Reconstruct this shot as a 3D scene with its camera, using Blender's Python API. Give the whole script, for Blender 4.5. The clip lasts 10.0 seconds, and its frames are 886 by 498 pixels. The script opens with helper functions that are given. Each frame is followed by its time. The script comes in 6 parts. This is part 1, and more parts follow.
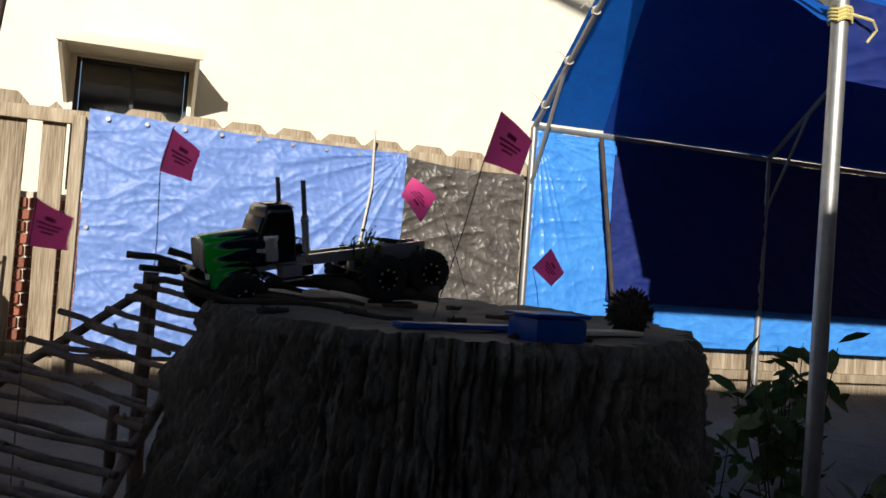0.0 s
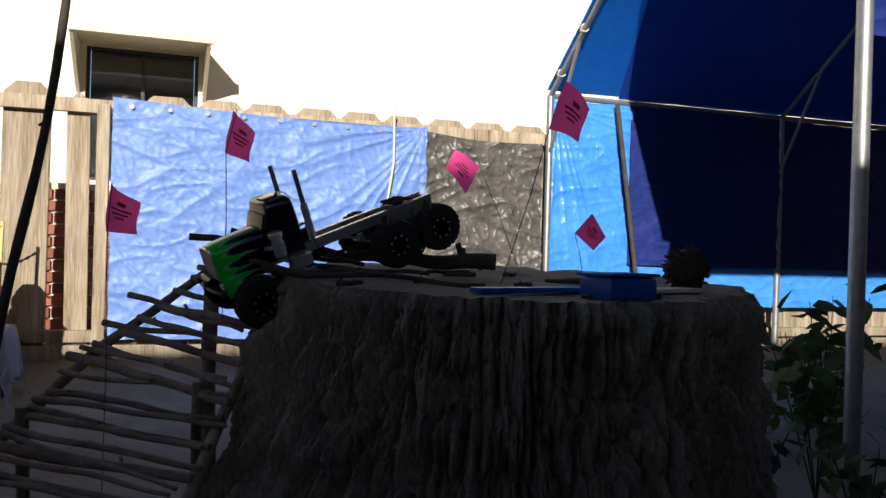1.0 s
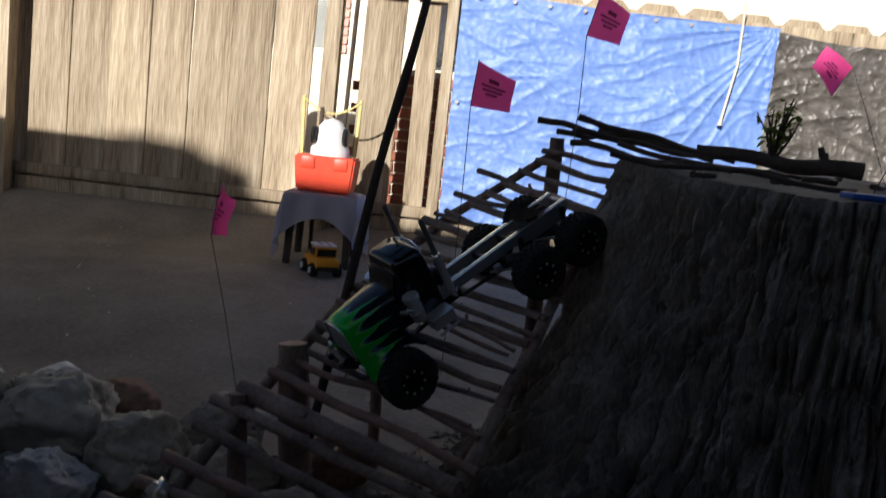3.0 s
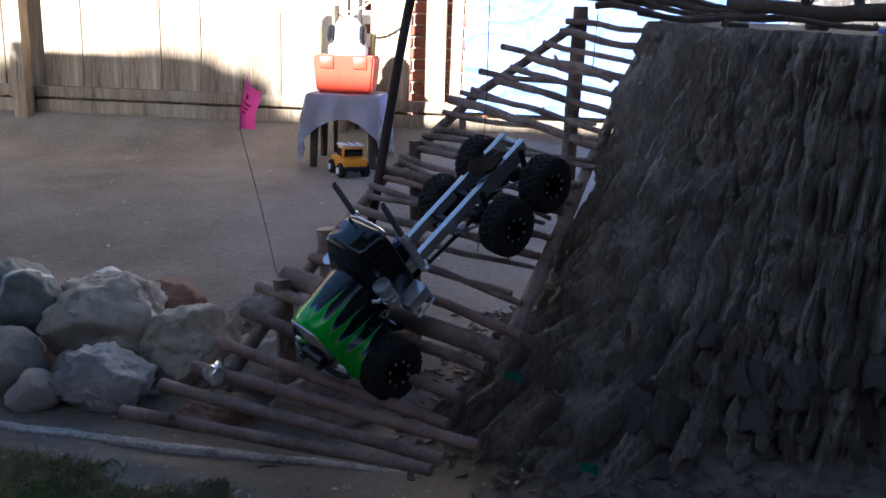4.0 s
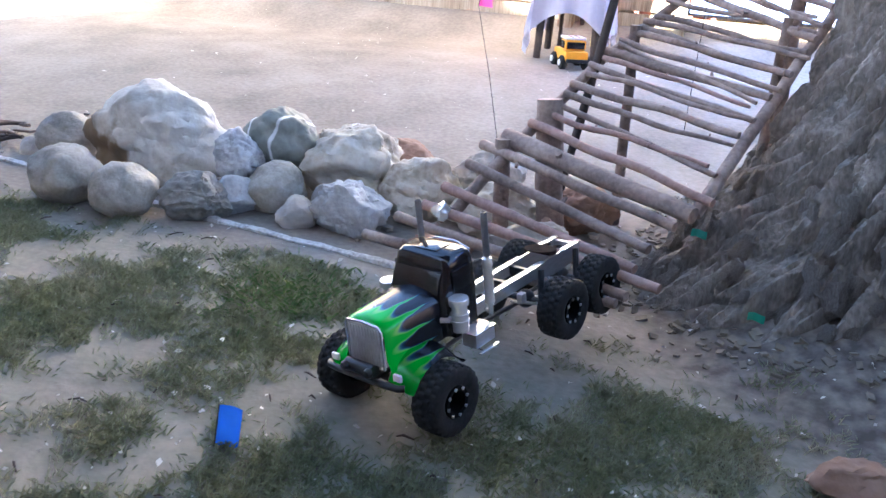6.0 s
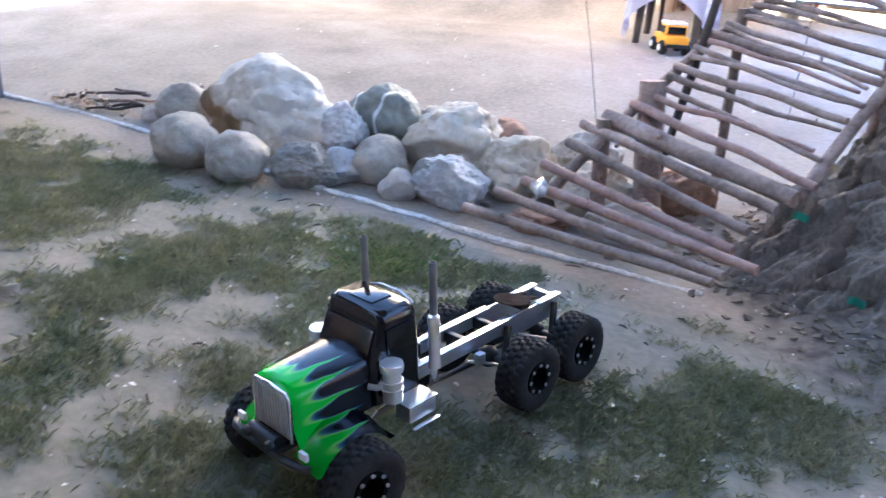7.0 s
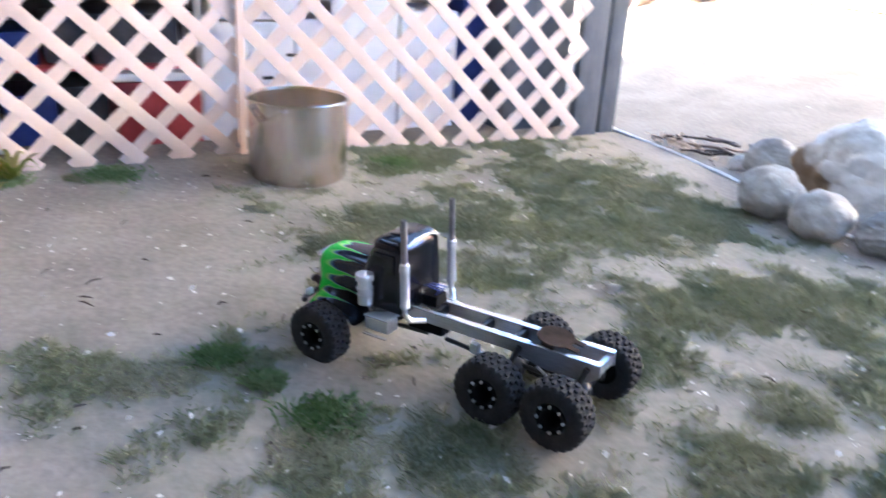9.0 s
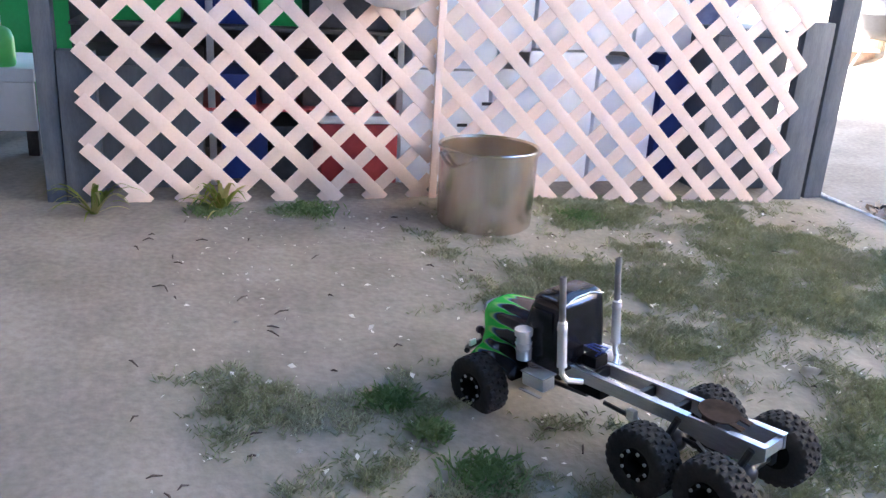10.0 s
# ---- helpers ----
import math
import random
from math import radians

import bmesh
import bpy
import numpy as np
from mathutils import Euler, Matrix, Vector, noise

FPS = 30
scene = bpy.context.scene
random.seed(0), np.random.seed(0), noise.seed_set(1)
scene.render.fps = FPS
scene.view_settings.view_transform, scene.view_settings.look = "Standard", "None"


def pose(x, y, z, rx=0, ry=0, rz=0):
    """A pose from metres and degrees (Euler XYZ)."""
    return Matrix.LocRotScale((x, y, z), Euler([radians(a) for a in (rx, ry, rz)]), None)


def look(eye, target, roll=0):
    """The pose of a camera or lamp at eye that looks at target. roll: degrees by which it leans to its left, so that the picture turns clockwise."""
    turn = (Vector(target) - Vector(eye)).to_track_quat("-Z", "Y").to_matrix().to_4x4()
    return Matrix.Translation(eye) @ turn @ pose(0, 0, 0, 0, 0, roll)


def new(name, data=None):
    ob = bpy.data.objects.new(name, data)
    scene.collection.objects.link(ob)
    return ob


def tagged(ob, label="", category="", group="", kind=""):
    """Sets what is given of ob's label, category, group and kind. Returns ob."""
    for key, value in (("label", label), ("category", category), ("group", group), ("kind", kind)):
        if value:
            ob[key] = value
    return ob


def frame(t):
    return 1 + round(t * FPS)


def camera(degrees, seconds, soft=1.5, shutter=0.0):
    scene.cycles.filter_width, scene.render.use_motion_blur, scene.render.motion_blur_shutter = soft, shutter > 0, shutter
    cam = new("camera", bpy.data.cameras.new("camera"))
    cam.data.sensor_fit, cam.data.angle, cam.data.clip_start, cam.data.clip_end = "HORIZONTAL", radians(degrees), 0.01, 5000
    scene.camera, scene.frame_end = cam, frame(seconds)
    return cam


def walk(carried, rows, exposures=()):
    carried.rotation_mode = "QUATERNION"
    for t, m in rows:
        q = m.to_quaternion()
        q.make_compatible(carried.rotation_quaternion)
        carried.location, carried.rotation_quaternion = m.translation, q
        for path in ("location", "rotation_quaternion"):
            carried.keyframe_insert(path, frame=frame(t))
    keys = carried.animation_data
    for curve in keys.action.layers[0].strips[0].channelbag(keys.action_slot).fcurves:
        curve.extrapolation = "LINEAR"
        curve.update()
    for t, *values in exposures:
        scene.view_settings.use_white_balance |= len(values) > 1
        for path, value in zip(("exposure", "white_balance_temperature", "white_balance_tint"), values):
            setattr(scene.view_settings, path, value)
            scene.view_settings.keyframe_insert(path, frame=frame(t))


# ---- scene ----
cam = camera(56.3, 10.0, soft=1.4, shutter=0.3)
PATH = [
    (0, (2.962, 0.897, 0.961), (3.605, 2.79, 1.016), 4.3),
    (0.5, (2.831, 0.91, 0.945), (3.507, 2.792, 0.929), 3.7),
    (1, (2.803, 0.894, 0.938), (3.454, 2.785, 0.933), 1.7),
    (1.5, (2.767, 0.876, 0.938), (3.304, 2.802, 0.908), 4.0),
    (2, (2.755, 0.884, 0.929), (3.1, 2.852, 0.855), 5.5),
    (2.5, (2.734, 0.901, 0.925), (2.84, 2.895, 0.823), 4.4),
    (3, (2.714, 0.895, 0.884), (2.671, 2.875, 0.606), 6.5),
    (3.2, (2.711, 0.894, 0.874), (2.66, 2.863, 0.525), 6.6),
    (4.3, (2.697, 0.85, 0.796), (2.576, 2.772, 0.255), 0.6),
    (4.5, (2.687, 0.824, 0.789), (2.451, 2.725, 0.212), 2.5),
    (5, (2.738, 0.773, 0.773), (2.301, 2.618, 0.136), 4.1),
    (5.2, (2.752, 0.736, 0.78), (2.28, 2.558, 0.105), 4.1),
    (6.3, (2.742, 0.57, 0.776), (2.148, 2.332, 0.037), 3.9),
    (6.5, (2.733, 0.551, 0.769), (2.096, 2.294, 0.023), 3.9),
    (7, (2.738, 0.528, 0.77), (2.016, 2.225, -0.004), 4.2),
    (7.5, (2.746, 0.465, 0.763), (1.698, 1.928, -0.109), 5.5),
    (8, (2.775, 0.405, 0.777), (1.493, 1.634, -0.144), 4.9),
    (8.5, (2.77, 0.347, 0.78), (1.407, 1.527, -0.088), 3.9),
    (9, (2.747, 0.305, 0.786), (1.128, 1.221, 0.05), 3.6),
    (9.5, (2.71, 0.306, 0.787), (0.914, 0.897, 0.138), 3.4),
    (10, (2.715, 0.318, 0.794), (0.901, 0.84, 0.135), 3.6),
]
EXPOSURES = [(t, stops, kelvin, 11 if t < 4 else 16) for t, stops, kelvin in ((0.0, 0.2, 5900), (1.0, 0.45, 5800), (2.0, 0.75, 5800), (2.6, 0.65, 5750), (3.0, 0.55, 5700), (3.2, 0.7, 5500), (4.3, 2.95, 5250), (5.0, 4.15, 5300), (6.3, 4.72, 5450), (7.5, 4.98, 5450), (8.2, 5.25, 5500), (9.0, 5.25, 5450), (9.5, 5.1, 5450), (10.0, 4.95, 5450))]
walk(cam, [(t, look(eye, target, roll)) for t, eye, target, roll in PATH], EXPOSURES)


# ---- light ----
SUN_UP, SUN_TURN = 20.0, 20.0  # height over the horizon; degrees right of +y towards which the light falls
sun_ob = new("sun", bpy.data.lights.new("sun", "SUN"))
sun_ob.data.energy, sun_ob.data.angle, sun_ob.data.color = 5.0, radians(0.6), (1.0, 0.88, 0.7)
sun_ob.matrix_basis = look((0, 0, 8), (math.sin(radians(SUN_TURN)), math.cos(radians(SUN_TURN)), 8 - math.tan(radians(SUN_UP))))
sky = bpy.data.worlds.new("sky")
scene.world = sky
sky.use_nodes = True
sky_tex = sky.node_tree.nodes.new("ShaderNodeTexSky")
sky_tex.sky_type, sky_tex.sun_disc = "NISHITA", False
sky_tex.sun_elevation, sky_tex.sun_rotation = radians(SUN_UP), radians(180 + SUN_TURN)
back = sky.node_tree.nodes["Background"]
back.inputs["Strength"].default_value = 0.05
sky.node_tree.links.new(sky_tex.outputs[0], back.inputs["Color"])


# ---- materials ----
def mat(name, stops, scale=8.0, rough=0.8, metal=0.0, bump=0.3, stretch=(1, 1, 1), fine=60.0, fine_amount=0.35, spread=0.0, coords="Object", trans=0.0, alpha_mix=None):
    """stops: colours from dark to light over a coarse noise, broken by a fine one; spread: how far pieces differ from one another."""
    m = bpy.data.materials.new(name)
    m.use_nodes = True
    nt = m.node_tree
    n, l = nt.nodes, nt.links
    b = n["Principled BSDF"]
    tc, mp = n.new("ShaderNodeTexCoord"), n.new("ShaderNodeMapping")
    mp.inputs["Scale"].default_value = stretch
    l.new(tc.outputs[coords], mp.inputs[0])
    big, small = n.new("ShaderNodeTexNoise"), n.new("ShaderNodeTexNoise")
    big.inputs["Scale"].default_value, big.inputs["Detail"].default_value = scale, 5
    small.inputs["Scale"].default_value, small.inputs["Detail"].default_value = fine, 4
    for t in (big, small):
        l.new(mp.outputs[0], t.inputs["Vector"])
    mix = n.new("ShaderNodeMix")
    mix.data_type = "FLOAT"
    mix.inputs[0].default_value = fine_amount
    l.new(big.outputs[0], mix.inputs[2])
    l.new(small.outputs[0], mix.inputs[3])
    ramp = n.new("ShaderNodeValToRGB")
    el = ramp.color_ramp.elements
    k = len(stops)
    for i, c in enumerate(stops):
        p = 0.5 if k == 1 else 0.3 + 0.4 * i / (k - 1)
        e = el[i] if i < 2 else el.new(p)
        e.position, e.color = p, (*c, 1)
    if k == 1:
        el[1].position, el[1].color = 0.7, (*stops[0], 1)
    l.new(mix.outputs[0], ramp.inputs[0])
    col = ramp.outputs[0]
    if spread:
        info, hsv = n.new("ShaderNodeObjectInfo"), n.new("ShaderNodeHueSaturation")
        mr = n.new("ShaderNodeMapRange")
        mr.inputs["To Min"].default_value, mr.inputs["To Max"].default_value = 1 - spread, 1 + spread
        l.new(info.outputs["Random"], mr.inputs[0])
        l.new(mr.outputs[0], hsv.inputs["Value"])
        l.new(col, hsv.inputs["Color"])
        col = hsv.outputs[0]
    l.new(col, b.inputs["Base Color"])
    b.inputs["Roughness"].default_value, b.inputs["Metallic"].default_value = rough, metal
    b.inputs["Transmission Weight"].default_value = trans
    if bump:
        bp = n.new("ShaderNodeBump")
        bp.inputs["Strength"].default_value, bp.inputs["Distance"].default_value = bump, 0.01
        l.new(mix.outputs[0], bp.inputs["Height"])
        l.new(bp.outputs[0], b.inputs["Normal"])
    return m


def see_through(m, amount):
    """Lets some of the light on a thin sheet come out on its other side."""
    nt = m.node_tree
    b, out = nt.nodes["Principled BSDF"], nt.nodes["Material Output"]
    tr, mx = nt.nodes.new("ShaderNodeBsdfTranslucent"), nt.nodes.new("ShaderNodeMixShader")
    src = b.inputs["Base Color"].links[0].from_socket
    nt.links.new(src, tr.inputs["Color"])
    mx.inputs[0].default_value = amount
    nt.links.new(b.outputs[0], mx.inputs[1])
    nt.links.new(tr.outputs[0], mx.inputs[2])
    nt.links.new(mx.outputs[0], out.inputs["Surface"])
    return m


WOOD_GREY = mat("weathered_fence_wood", [(0.07, 0.05, 0.034), (0.27, 0.21, 0.14), (0.4, 0.33, 0.235), (0.54, 0.46, 0.35)], 2.4, 0.85, bump=0.6, stretch=(9, 9, 0.55), fine=16, fine_amount=0.45, spread=0.18)
STICK = mat("dry_branch", [(0.1, 0.07, 0.055), (0.23, 0.165, 0.13), (0.38, 0.29, 0.24)], 14, 0.8, bump=0.5, fine=90, spread=0.3)
STICK_DARK = mat("dark_branch", [(0.03, 0.022, 0.018), (0.09, 0.065, 0.05)], 14, 0.85, bump=0.5, fine=90, spread=0.2)
BARK = mat("stump_bark", [(0.085, 0.074, 0.062), (0.2, 0.174, 0.145), (0.36, 0.315, 0.265)], 14, 0.95, bump=1.0, stretch=(1, 1, 0.45), fine=110, fine_amount=0.5)
for _n in BARK.node_tree.nodes:
    if _n.type == "BUMP":
        _n.inputs["Distance"].default_value = 0.014
BARK_CRUMB = mat("bark_crumbs", [(0.12, 0.1, 0.075), (0.24, 0.2, 0.155)], 20, 0.95, bump=0.4)
CUT_WOOD = mat("weathered_cut_wood", [(0.13, 0.11, 0.09), (0.25, 0.21, 0.17), (0.36, 0.31, 0.26)], 6, 0.85, bump=0.4, fine=60)
HOUSE = mat("pale_render_wall", [(0.78, 0.72, 0.58), (0.84, 0.78, 0.65)], 5, 0.9, bump=0.15, fine=120)
TRIM = mat("pale_painted_trim", [(0.7, 0.64, 0.5), (0.8, 0.74, 0.6)], 6, 0.7, bump=0.1)
BRICK = mat("red_brick", [(0.2, 0.07, 0.045), (0.34, 0.13, 0.08)], 20, 0.9, bump=0.4, spread=0.25)
PINK_BRICK = mat("pale_red_brick", [(0.64, 0.36, 0.31), (0.73, 0.45, 0.39)], 20, 0.9, bump=0.3, spread=0.1)
MORTAR = mat("mortar", [(0.55, 0.5, 0.42), (0.66, 0.6, 0.5)], 20, 0.95)
BLUE_TARP = see_through(mat("blue_tarp", [(0.13, 0.23, 0.6), (0.21, 0.34, 0.74)], 6, 0.48, bump=0.1, fine=40, fine_amount=0.6), 0.1)
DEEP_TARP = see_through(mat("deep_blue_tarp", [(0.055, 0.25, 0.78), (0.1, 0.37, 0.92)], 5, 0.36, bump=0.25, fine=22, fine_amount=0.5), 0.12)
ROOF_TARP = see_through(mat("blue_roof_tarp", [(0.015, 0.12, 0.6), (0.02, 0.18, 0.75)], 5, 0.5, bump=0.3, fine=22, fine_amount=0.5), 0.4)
# Roof tarp again, darker: the canopy's inner shade is put into its colour.
ROOF_SHADE = see_through(mat("shaded_blue_roof", [(0.01, 0.06, 0.36), (0.014, 0.085, 0.46)], 5, 0.6, bump=0.25, fine=22, fine_amount=0.5), 0.2)
# The blue tarp once more, darkened to carry the canopy's shade.
SHADED_TARP = mat("shaded_blue_tarp", [(0.005, 0.014, 0.12), (0.008, 0.025, 0.19)], 5, 0.6, bump=0.25, fine=22, fine_amount=0.5)
GREY_TARP = mat("grey_plastic_sheet", [(0.06, 0.055, 0.05), (0.15, 0.137, 0.123)], 8, 0.42, bump=0.12, fine=30, fine_amount=0.5)
PIPE = mat("galvanised_pipe", [(0.3, 0.3, 0.3), (0.44, 0.44, 0.43)], 20, 0.45, 0.7, bump=0.05)
LATTICE = mat("pale_pink_lattice", [(0.63, 0.475, 0.37), (0.73, 0.565, 0.46)], 9, 0.75, bump=0.12, fine=120)
POST_GREY = mat("grey_painted_post", [(0.05, 0.058, 0.066), (0.1, 0.11, 0.12)], 9, 0.7, bump=0.2, stretch=(4, 4, 1))
STEEL = mat("stained_steel", [(0.45, 0.31, 0.18), (0.66, 0.58, 0.5), (0.8, 0.8, 0.83)], 5, 0.27, 1.0, bump=0.02, stretch=(1.6, 1.6, 0.35), fine=14)
CONCRETE = mat("kerb_concrete", [(0.24, 0.21, 0.18), (0.62, 0.59, 0.55), (0.8, 0.78, 0.75)], 22, 0.95, bump=0.8, fine=110, fine_amount=0.5)
WHITE_CLOTH = mat("white_cloth", [(0.62, 0.6, 0.68), (0.74, 0.72, 0.8)], 6, 0.9, bump=0.2)
CLOTH_CREAM = mat("cream_cotton", [(0.6, 0.54, 0.42), (0.75, 0.7, 0.58)], 30, 0.9)
YELLOW = mat("yellow_rope", [(0.6, 0.5, 0.16), (0.75, 0.66, 0.3)], 30, 0.8)
STICK_RED = mat("reddish_branch", [(0.15, 0.085, 0.065), (0.3, 0.185, 0.145), (0.42, 0.29, 0.24)], 14, 0.75, bump=0.4, fine=90)
ROCK_GREY = mat("grey_granite", [(0.23, 0.205, 0.17), (0.37, 0.335, 0.28), (0.48, 0.44, 0.375)], 9, 0.88, bump=0.7, fine=110, spread=0.12)
ROCK_DARK = mat("dark_rock", [(0.13, 0.125, 0.11), (0.24, 0.225, 0.2), (0.35, 0.33, 0.29)], 10, 0.85, bump=0.6, fine=90)
ROCK_BLUE = mat("blue_grey_rock", [(0.29, 0.29, 0.295), (0.47, 0.465, 0.455), (0.64, 0.625, 0.6)], 10, 0.85, bump=1.0, fine=90, spread=0.1)
ROCK_TAN = mat("tan_rock", [(0.22, 0.15, 0.09), (0.5, 0.44, 0.34), (0.62, 0.58, 0.5)], 4.5, 0.85, bump=0.7, fine=60)
ROCK_PALE = mat("pale_rock", [(0.3, 0.26, 0.22), (0.46, 0.42, 0.37)], 10, 0.9, bump=0.5, fine=70, spread=0.2)
ROCK_WHITE = mat("white_quartz", [(0.7, 0.68, 0.65), (0.84, 0.82, 0.79)], 8, 0.6, bump=0.4)
ROCK_BROWN = mat("rust_brown_rock", [(0.2, 0.11, 0.07), (0.34, 0.21, 0.14)], 9, 0.9, bump=0.6, spread=0.1)
LEAF = see_through(mat("green_leaf", [(0.045, 0.085, 0.018), (0.1, 0.15, 0.035)], 30, 0.6, bump=0.1), 0.3)
# Leaves that pass no light, for the unseen tree added overhead.
DARK_LEAF = mat("opaque_dark_leaf", [(0.03, 0.045, 0.015), (0.05, 0.075, 0.022)], 30, 0.6, bump=0.1)
BLUE_PLASTIC = see_through(mat("blue_plastic", [(0.02, 0.1, 0.5), (0.03, 0.15, 0.62)], 10, 0.3, bump=0.03), 0.3)
CHROME = mat("bright_metal", [(0.76, 0.76, 0.77), (0.86, 0.86, 0.87)], 20, 0.24, 0.7, bump=0.03)


def veined(m):
    """White veins through a dark stone."""
    nt = m.node_tree
    b = nt.nodes["Principled BSDF"]
    src = b.inputs["Base Color"].links[0].from_socket
    tc, w, r, mx = nt.nodes.new("ShaderNodeTexCoord"), nt.nodes.new("ShaderNodeTexWave"), nt.nodes.new("ShaderNodeValToRGB"), nt.nodes.new("ShaderNodeMix")
    w.inputs["Scale"].default_value, w.inputs["Distortion"].default_value, w.inputs["Detail"].default_value = 3.2, 2.5, 3
    r.color_ramp.elements[0].position, r.color_ramp.elements[1].position = 0.955, 0.99
    mx.data_type = "RGBA"
    nt.links.new(tc.outputs["Object"], w.inputs["Vector"])
    nt.links.new(w.outputs[1], r.inputs[0])
    nt.links.new(r.outputs[0], mx.inputs[0])
    nt.links.new(src, mx.inputs[6])
    mx.inputs[7].default_value = (0.6, 0.61, 0.6, 1)
    nt.links.new(mx.outputs[2], b.inputs["Base Color"])
    return m


def stained(m):
    """A rust-brown flank on one side of a pale boulder."""
    nt = m.node_tree
    b = nt.nodes["Principled BSDF"]
    src = b.inputs["Base Color"].links[0].from_socket
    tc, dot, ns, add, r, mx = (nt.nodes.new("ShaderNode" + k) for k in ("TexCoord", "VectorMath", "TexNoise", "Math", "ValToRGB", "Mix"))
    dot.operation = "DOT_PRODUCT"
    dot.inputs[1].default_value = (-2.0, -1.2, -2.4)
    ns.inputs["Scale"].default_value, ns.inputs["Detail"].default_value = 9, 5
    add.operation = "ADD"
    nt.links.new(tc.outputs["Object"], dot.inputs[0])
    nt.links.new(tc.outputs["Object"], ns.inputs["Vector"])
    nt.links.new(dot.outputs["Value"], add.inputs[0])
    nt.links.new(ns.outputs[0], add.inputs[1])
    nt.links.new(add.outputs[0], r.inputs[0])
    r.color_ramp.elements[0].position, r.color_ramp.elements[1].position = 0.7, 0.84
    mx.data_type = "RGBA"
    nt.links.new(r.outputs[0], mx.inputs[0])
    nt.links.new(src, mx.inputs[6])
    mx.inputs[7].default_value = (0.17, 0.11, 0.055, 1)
    nt.links.new(mx.outputs[2], b.inputs["Base Color"])
    return m


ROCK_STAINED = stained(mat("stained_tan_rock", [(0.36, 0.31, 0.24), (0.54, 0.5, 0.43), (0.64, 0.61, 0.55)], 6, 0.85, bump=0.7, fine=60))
ROCK_VEIN = veined(mat("green_grey_veined_rock", [(0.13, 0.14, 0.115), (0.24, 0.245, 0.205)], 9, 0.7, bump=0.4, fine=90))
RUBBER = mat("dusty_black_rubber", [(0.012, 0.012, 0.012), (0.034, 0.032, 0.03)], 40, 0.85, bump=0.2, fine=200)
BLACK = mat("black_plastic", [(0.008, 0.008, 0.009), (0.016, 0.016, 0.018)], 30, 0.4, bump=0.05)
GLOSS_BLACK = mat("glossy_black_paint", [(0.006, 0.006, 0.008), (0.01, 0.01, 0.013)], 10, 0.14, bump=0.0)
ALU = mat("brushed_aluminium", [(0.5, 0.51, 0.54), (0.66, 0.67, 0.7)], 30, 0.36, 0.85, bump=0.05, stretch=(1, 8, 8))
PINK = see_through(mat("pink_flag_plastic", [(0.93, 0.15, 0.5), (0.96, 0.2, 0.56)], 6, 0.5, bump=0.1), 0.6)
INK = mat("dark_print", [(0.25, 0.01, 0.08), (0.3, 0.02, 0.1)], 20, 0.6, bump=0)
BLUE_FLAG = see_through(mat("blue_flag_plastic", [(0.04, 0.2, 0.75), (0.07, 0.28, 0.85)], 10, 0.4, bump=0.1), 0.3)
WIRE = mat("dark_wire", [(0.05, 0.045, 0.045), (0.1, 0.09, 0.09)], 30, 0.5, 0.6, bump=0)
ORANGE = mat("orange_plastic", [(0.75, 0.3, 0.01), (0.85, 0.38, 0.02)], 10, 0.35, bump=0)
RED_PLASTIC = mat("red_plastic", [(0.62, 0.05, 0.02), (0.75, 0.08, 0.03)], 8, 0.4, bump=0.05)
COOLER_RED = mat("dull_red_plastic", [(0.3, 0.03, 0.035), (0.4, 0.05, 0.055)], 8, 0.5, bump=0.05)
WHITE = mat("white_plastic", [(0.72, 0.72, 0.72), (0.8, 0.8, 0.8)], 8, 0.45, bump=0.03)
CARTON = mat("white_carton", [(0.78, 0.79, 0.84), (0.86, 0.87, 0.9)], 5, 0.8, bump=0.1)
# Dark stored things; also the dark surfaces that stand in for shade.
CLUTTER_SHADE = mat("dark_clutter_and_shade", [(0.03, 0.03, 0.035), (0.08, 0.08, 0.085)], 12, 0.7, bump=0.2, spread=0.3)
GREEN_PL = mat("green_plastic", [(0.02, 0.28, 0.06), (0.03, 0.36, 0.09)], 8, 0.35, bump=0.03)
BRIGHT_GREEN = mat("bright_green_plastic", [(0.1, 0.5, 0.1), (0.14, 0.58, 0.14)], 8, 0.35, bump=0.02)
BLUE_BIN = mat("blue_bin_plastic", [(0.012, 0.025, 0.16), (0.018, 0.045, 0.24)], 8, 0.4, bump=0.03)
GREY_BIN = mat("grey_bin_plastic", [(0.07, 0.082, 0.095), (0.115, 0.128, 0.142)], 6, 0.55, bump=0.1, stretch=(1, 5, 1))
GRASS = see_through(mat("short_grass", [(0.155, 0.195, 0.1), (0.27, 0.28, 0.165), (0.42, 0.39, 0.28)], 5, 0.7, bump=0.0), 0.3)
LITTER = mat("dry_petals", [(0.5, 0.45, 0.36), (0.72, 0.69, 0.63)], 20, 0.8, bump=0)
DRY_LEAF = mat("dry_leaf", [(0.42, 0.28, 0.17), (0.7, 0.58, 0.45)], 20, 0.8, bump=0.1)
GLASS = mat("window_glass", [(0.9, 0.92, 0.93)], 5, 0.02, bump=0, trans=1.0)
BLIND = mat("pale_blind", [(0.62, 0.62, 0.58), (0.72, 0.72, 0.68)], 4, 0.8, stretch=(1, 1, 20), bump=0.1)


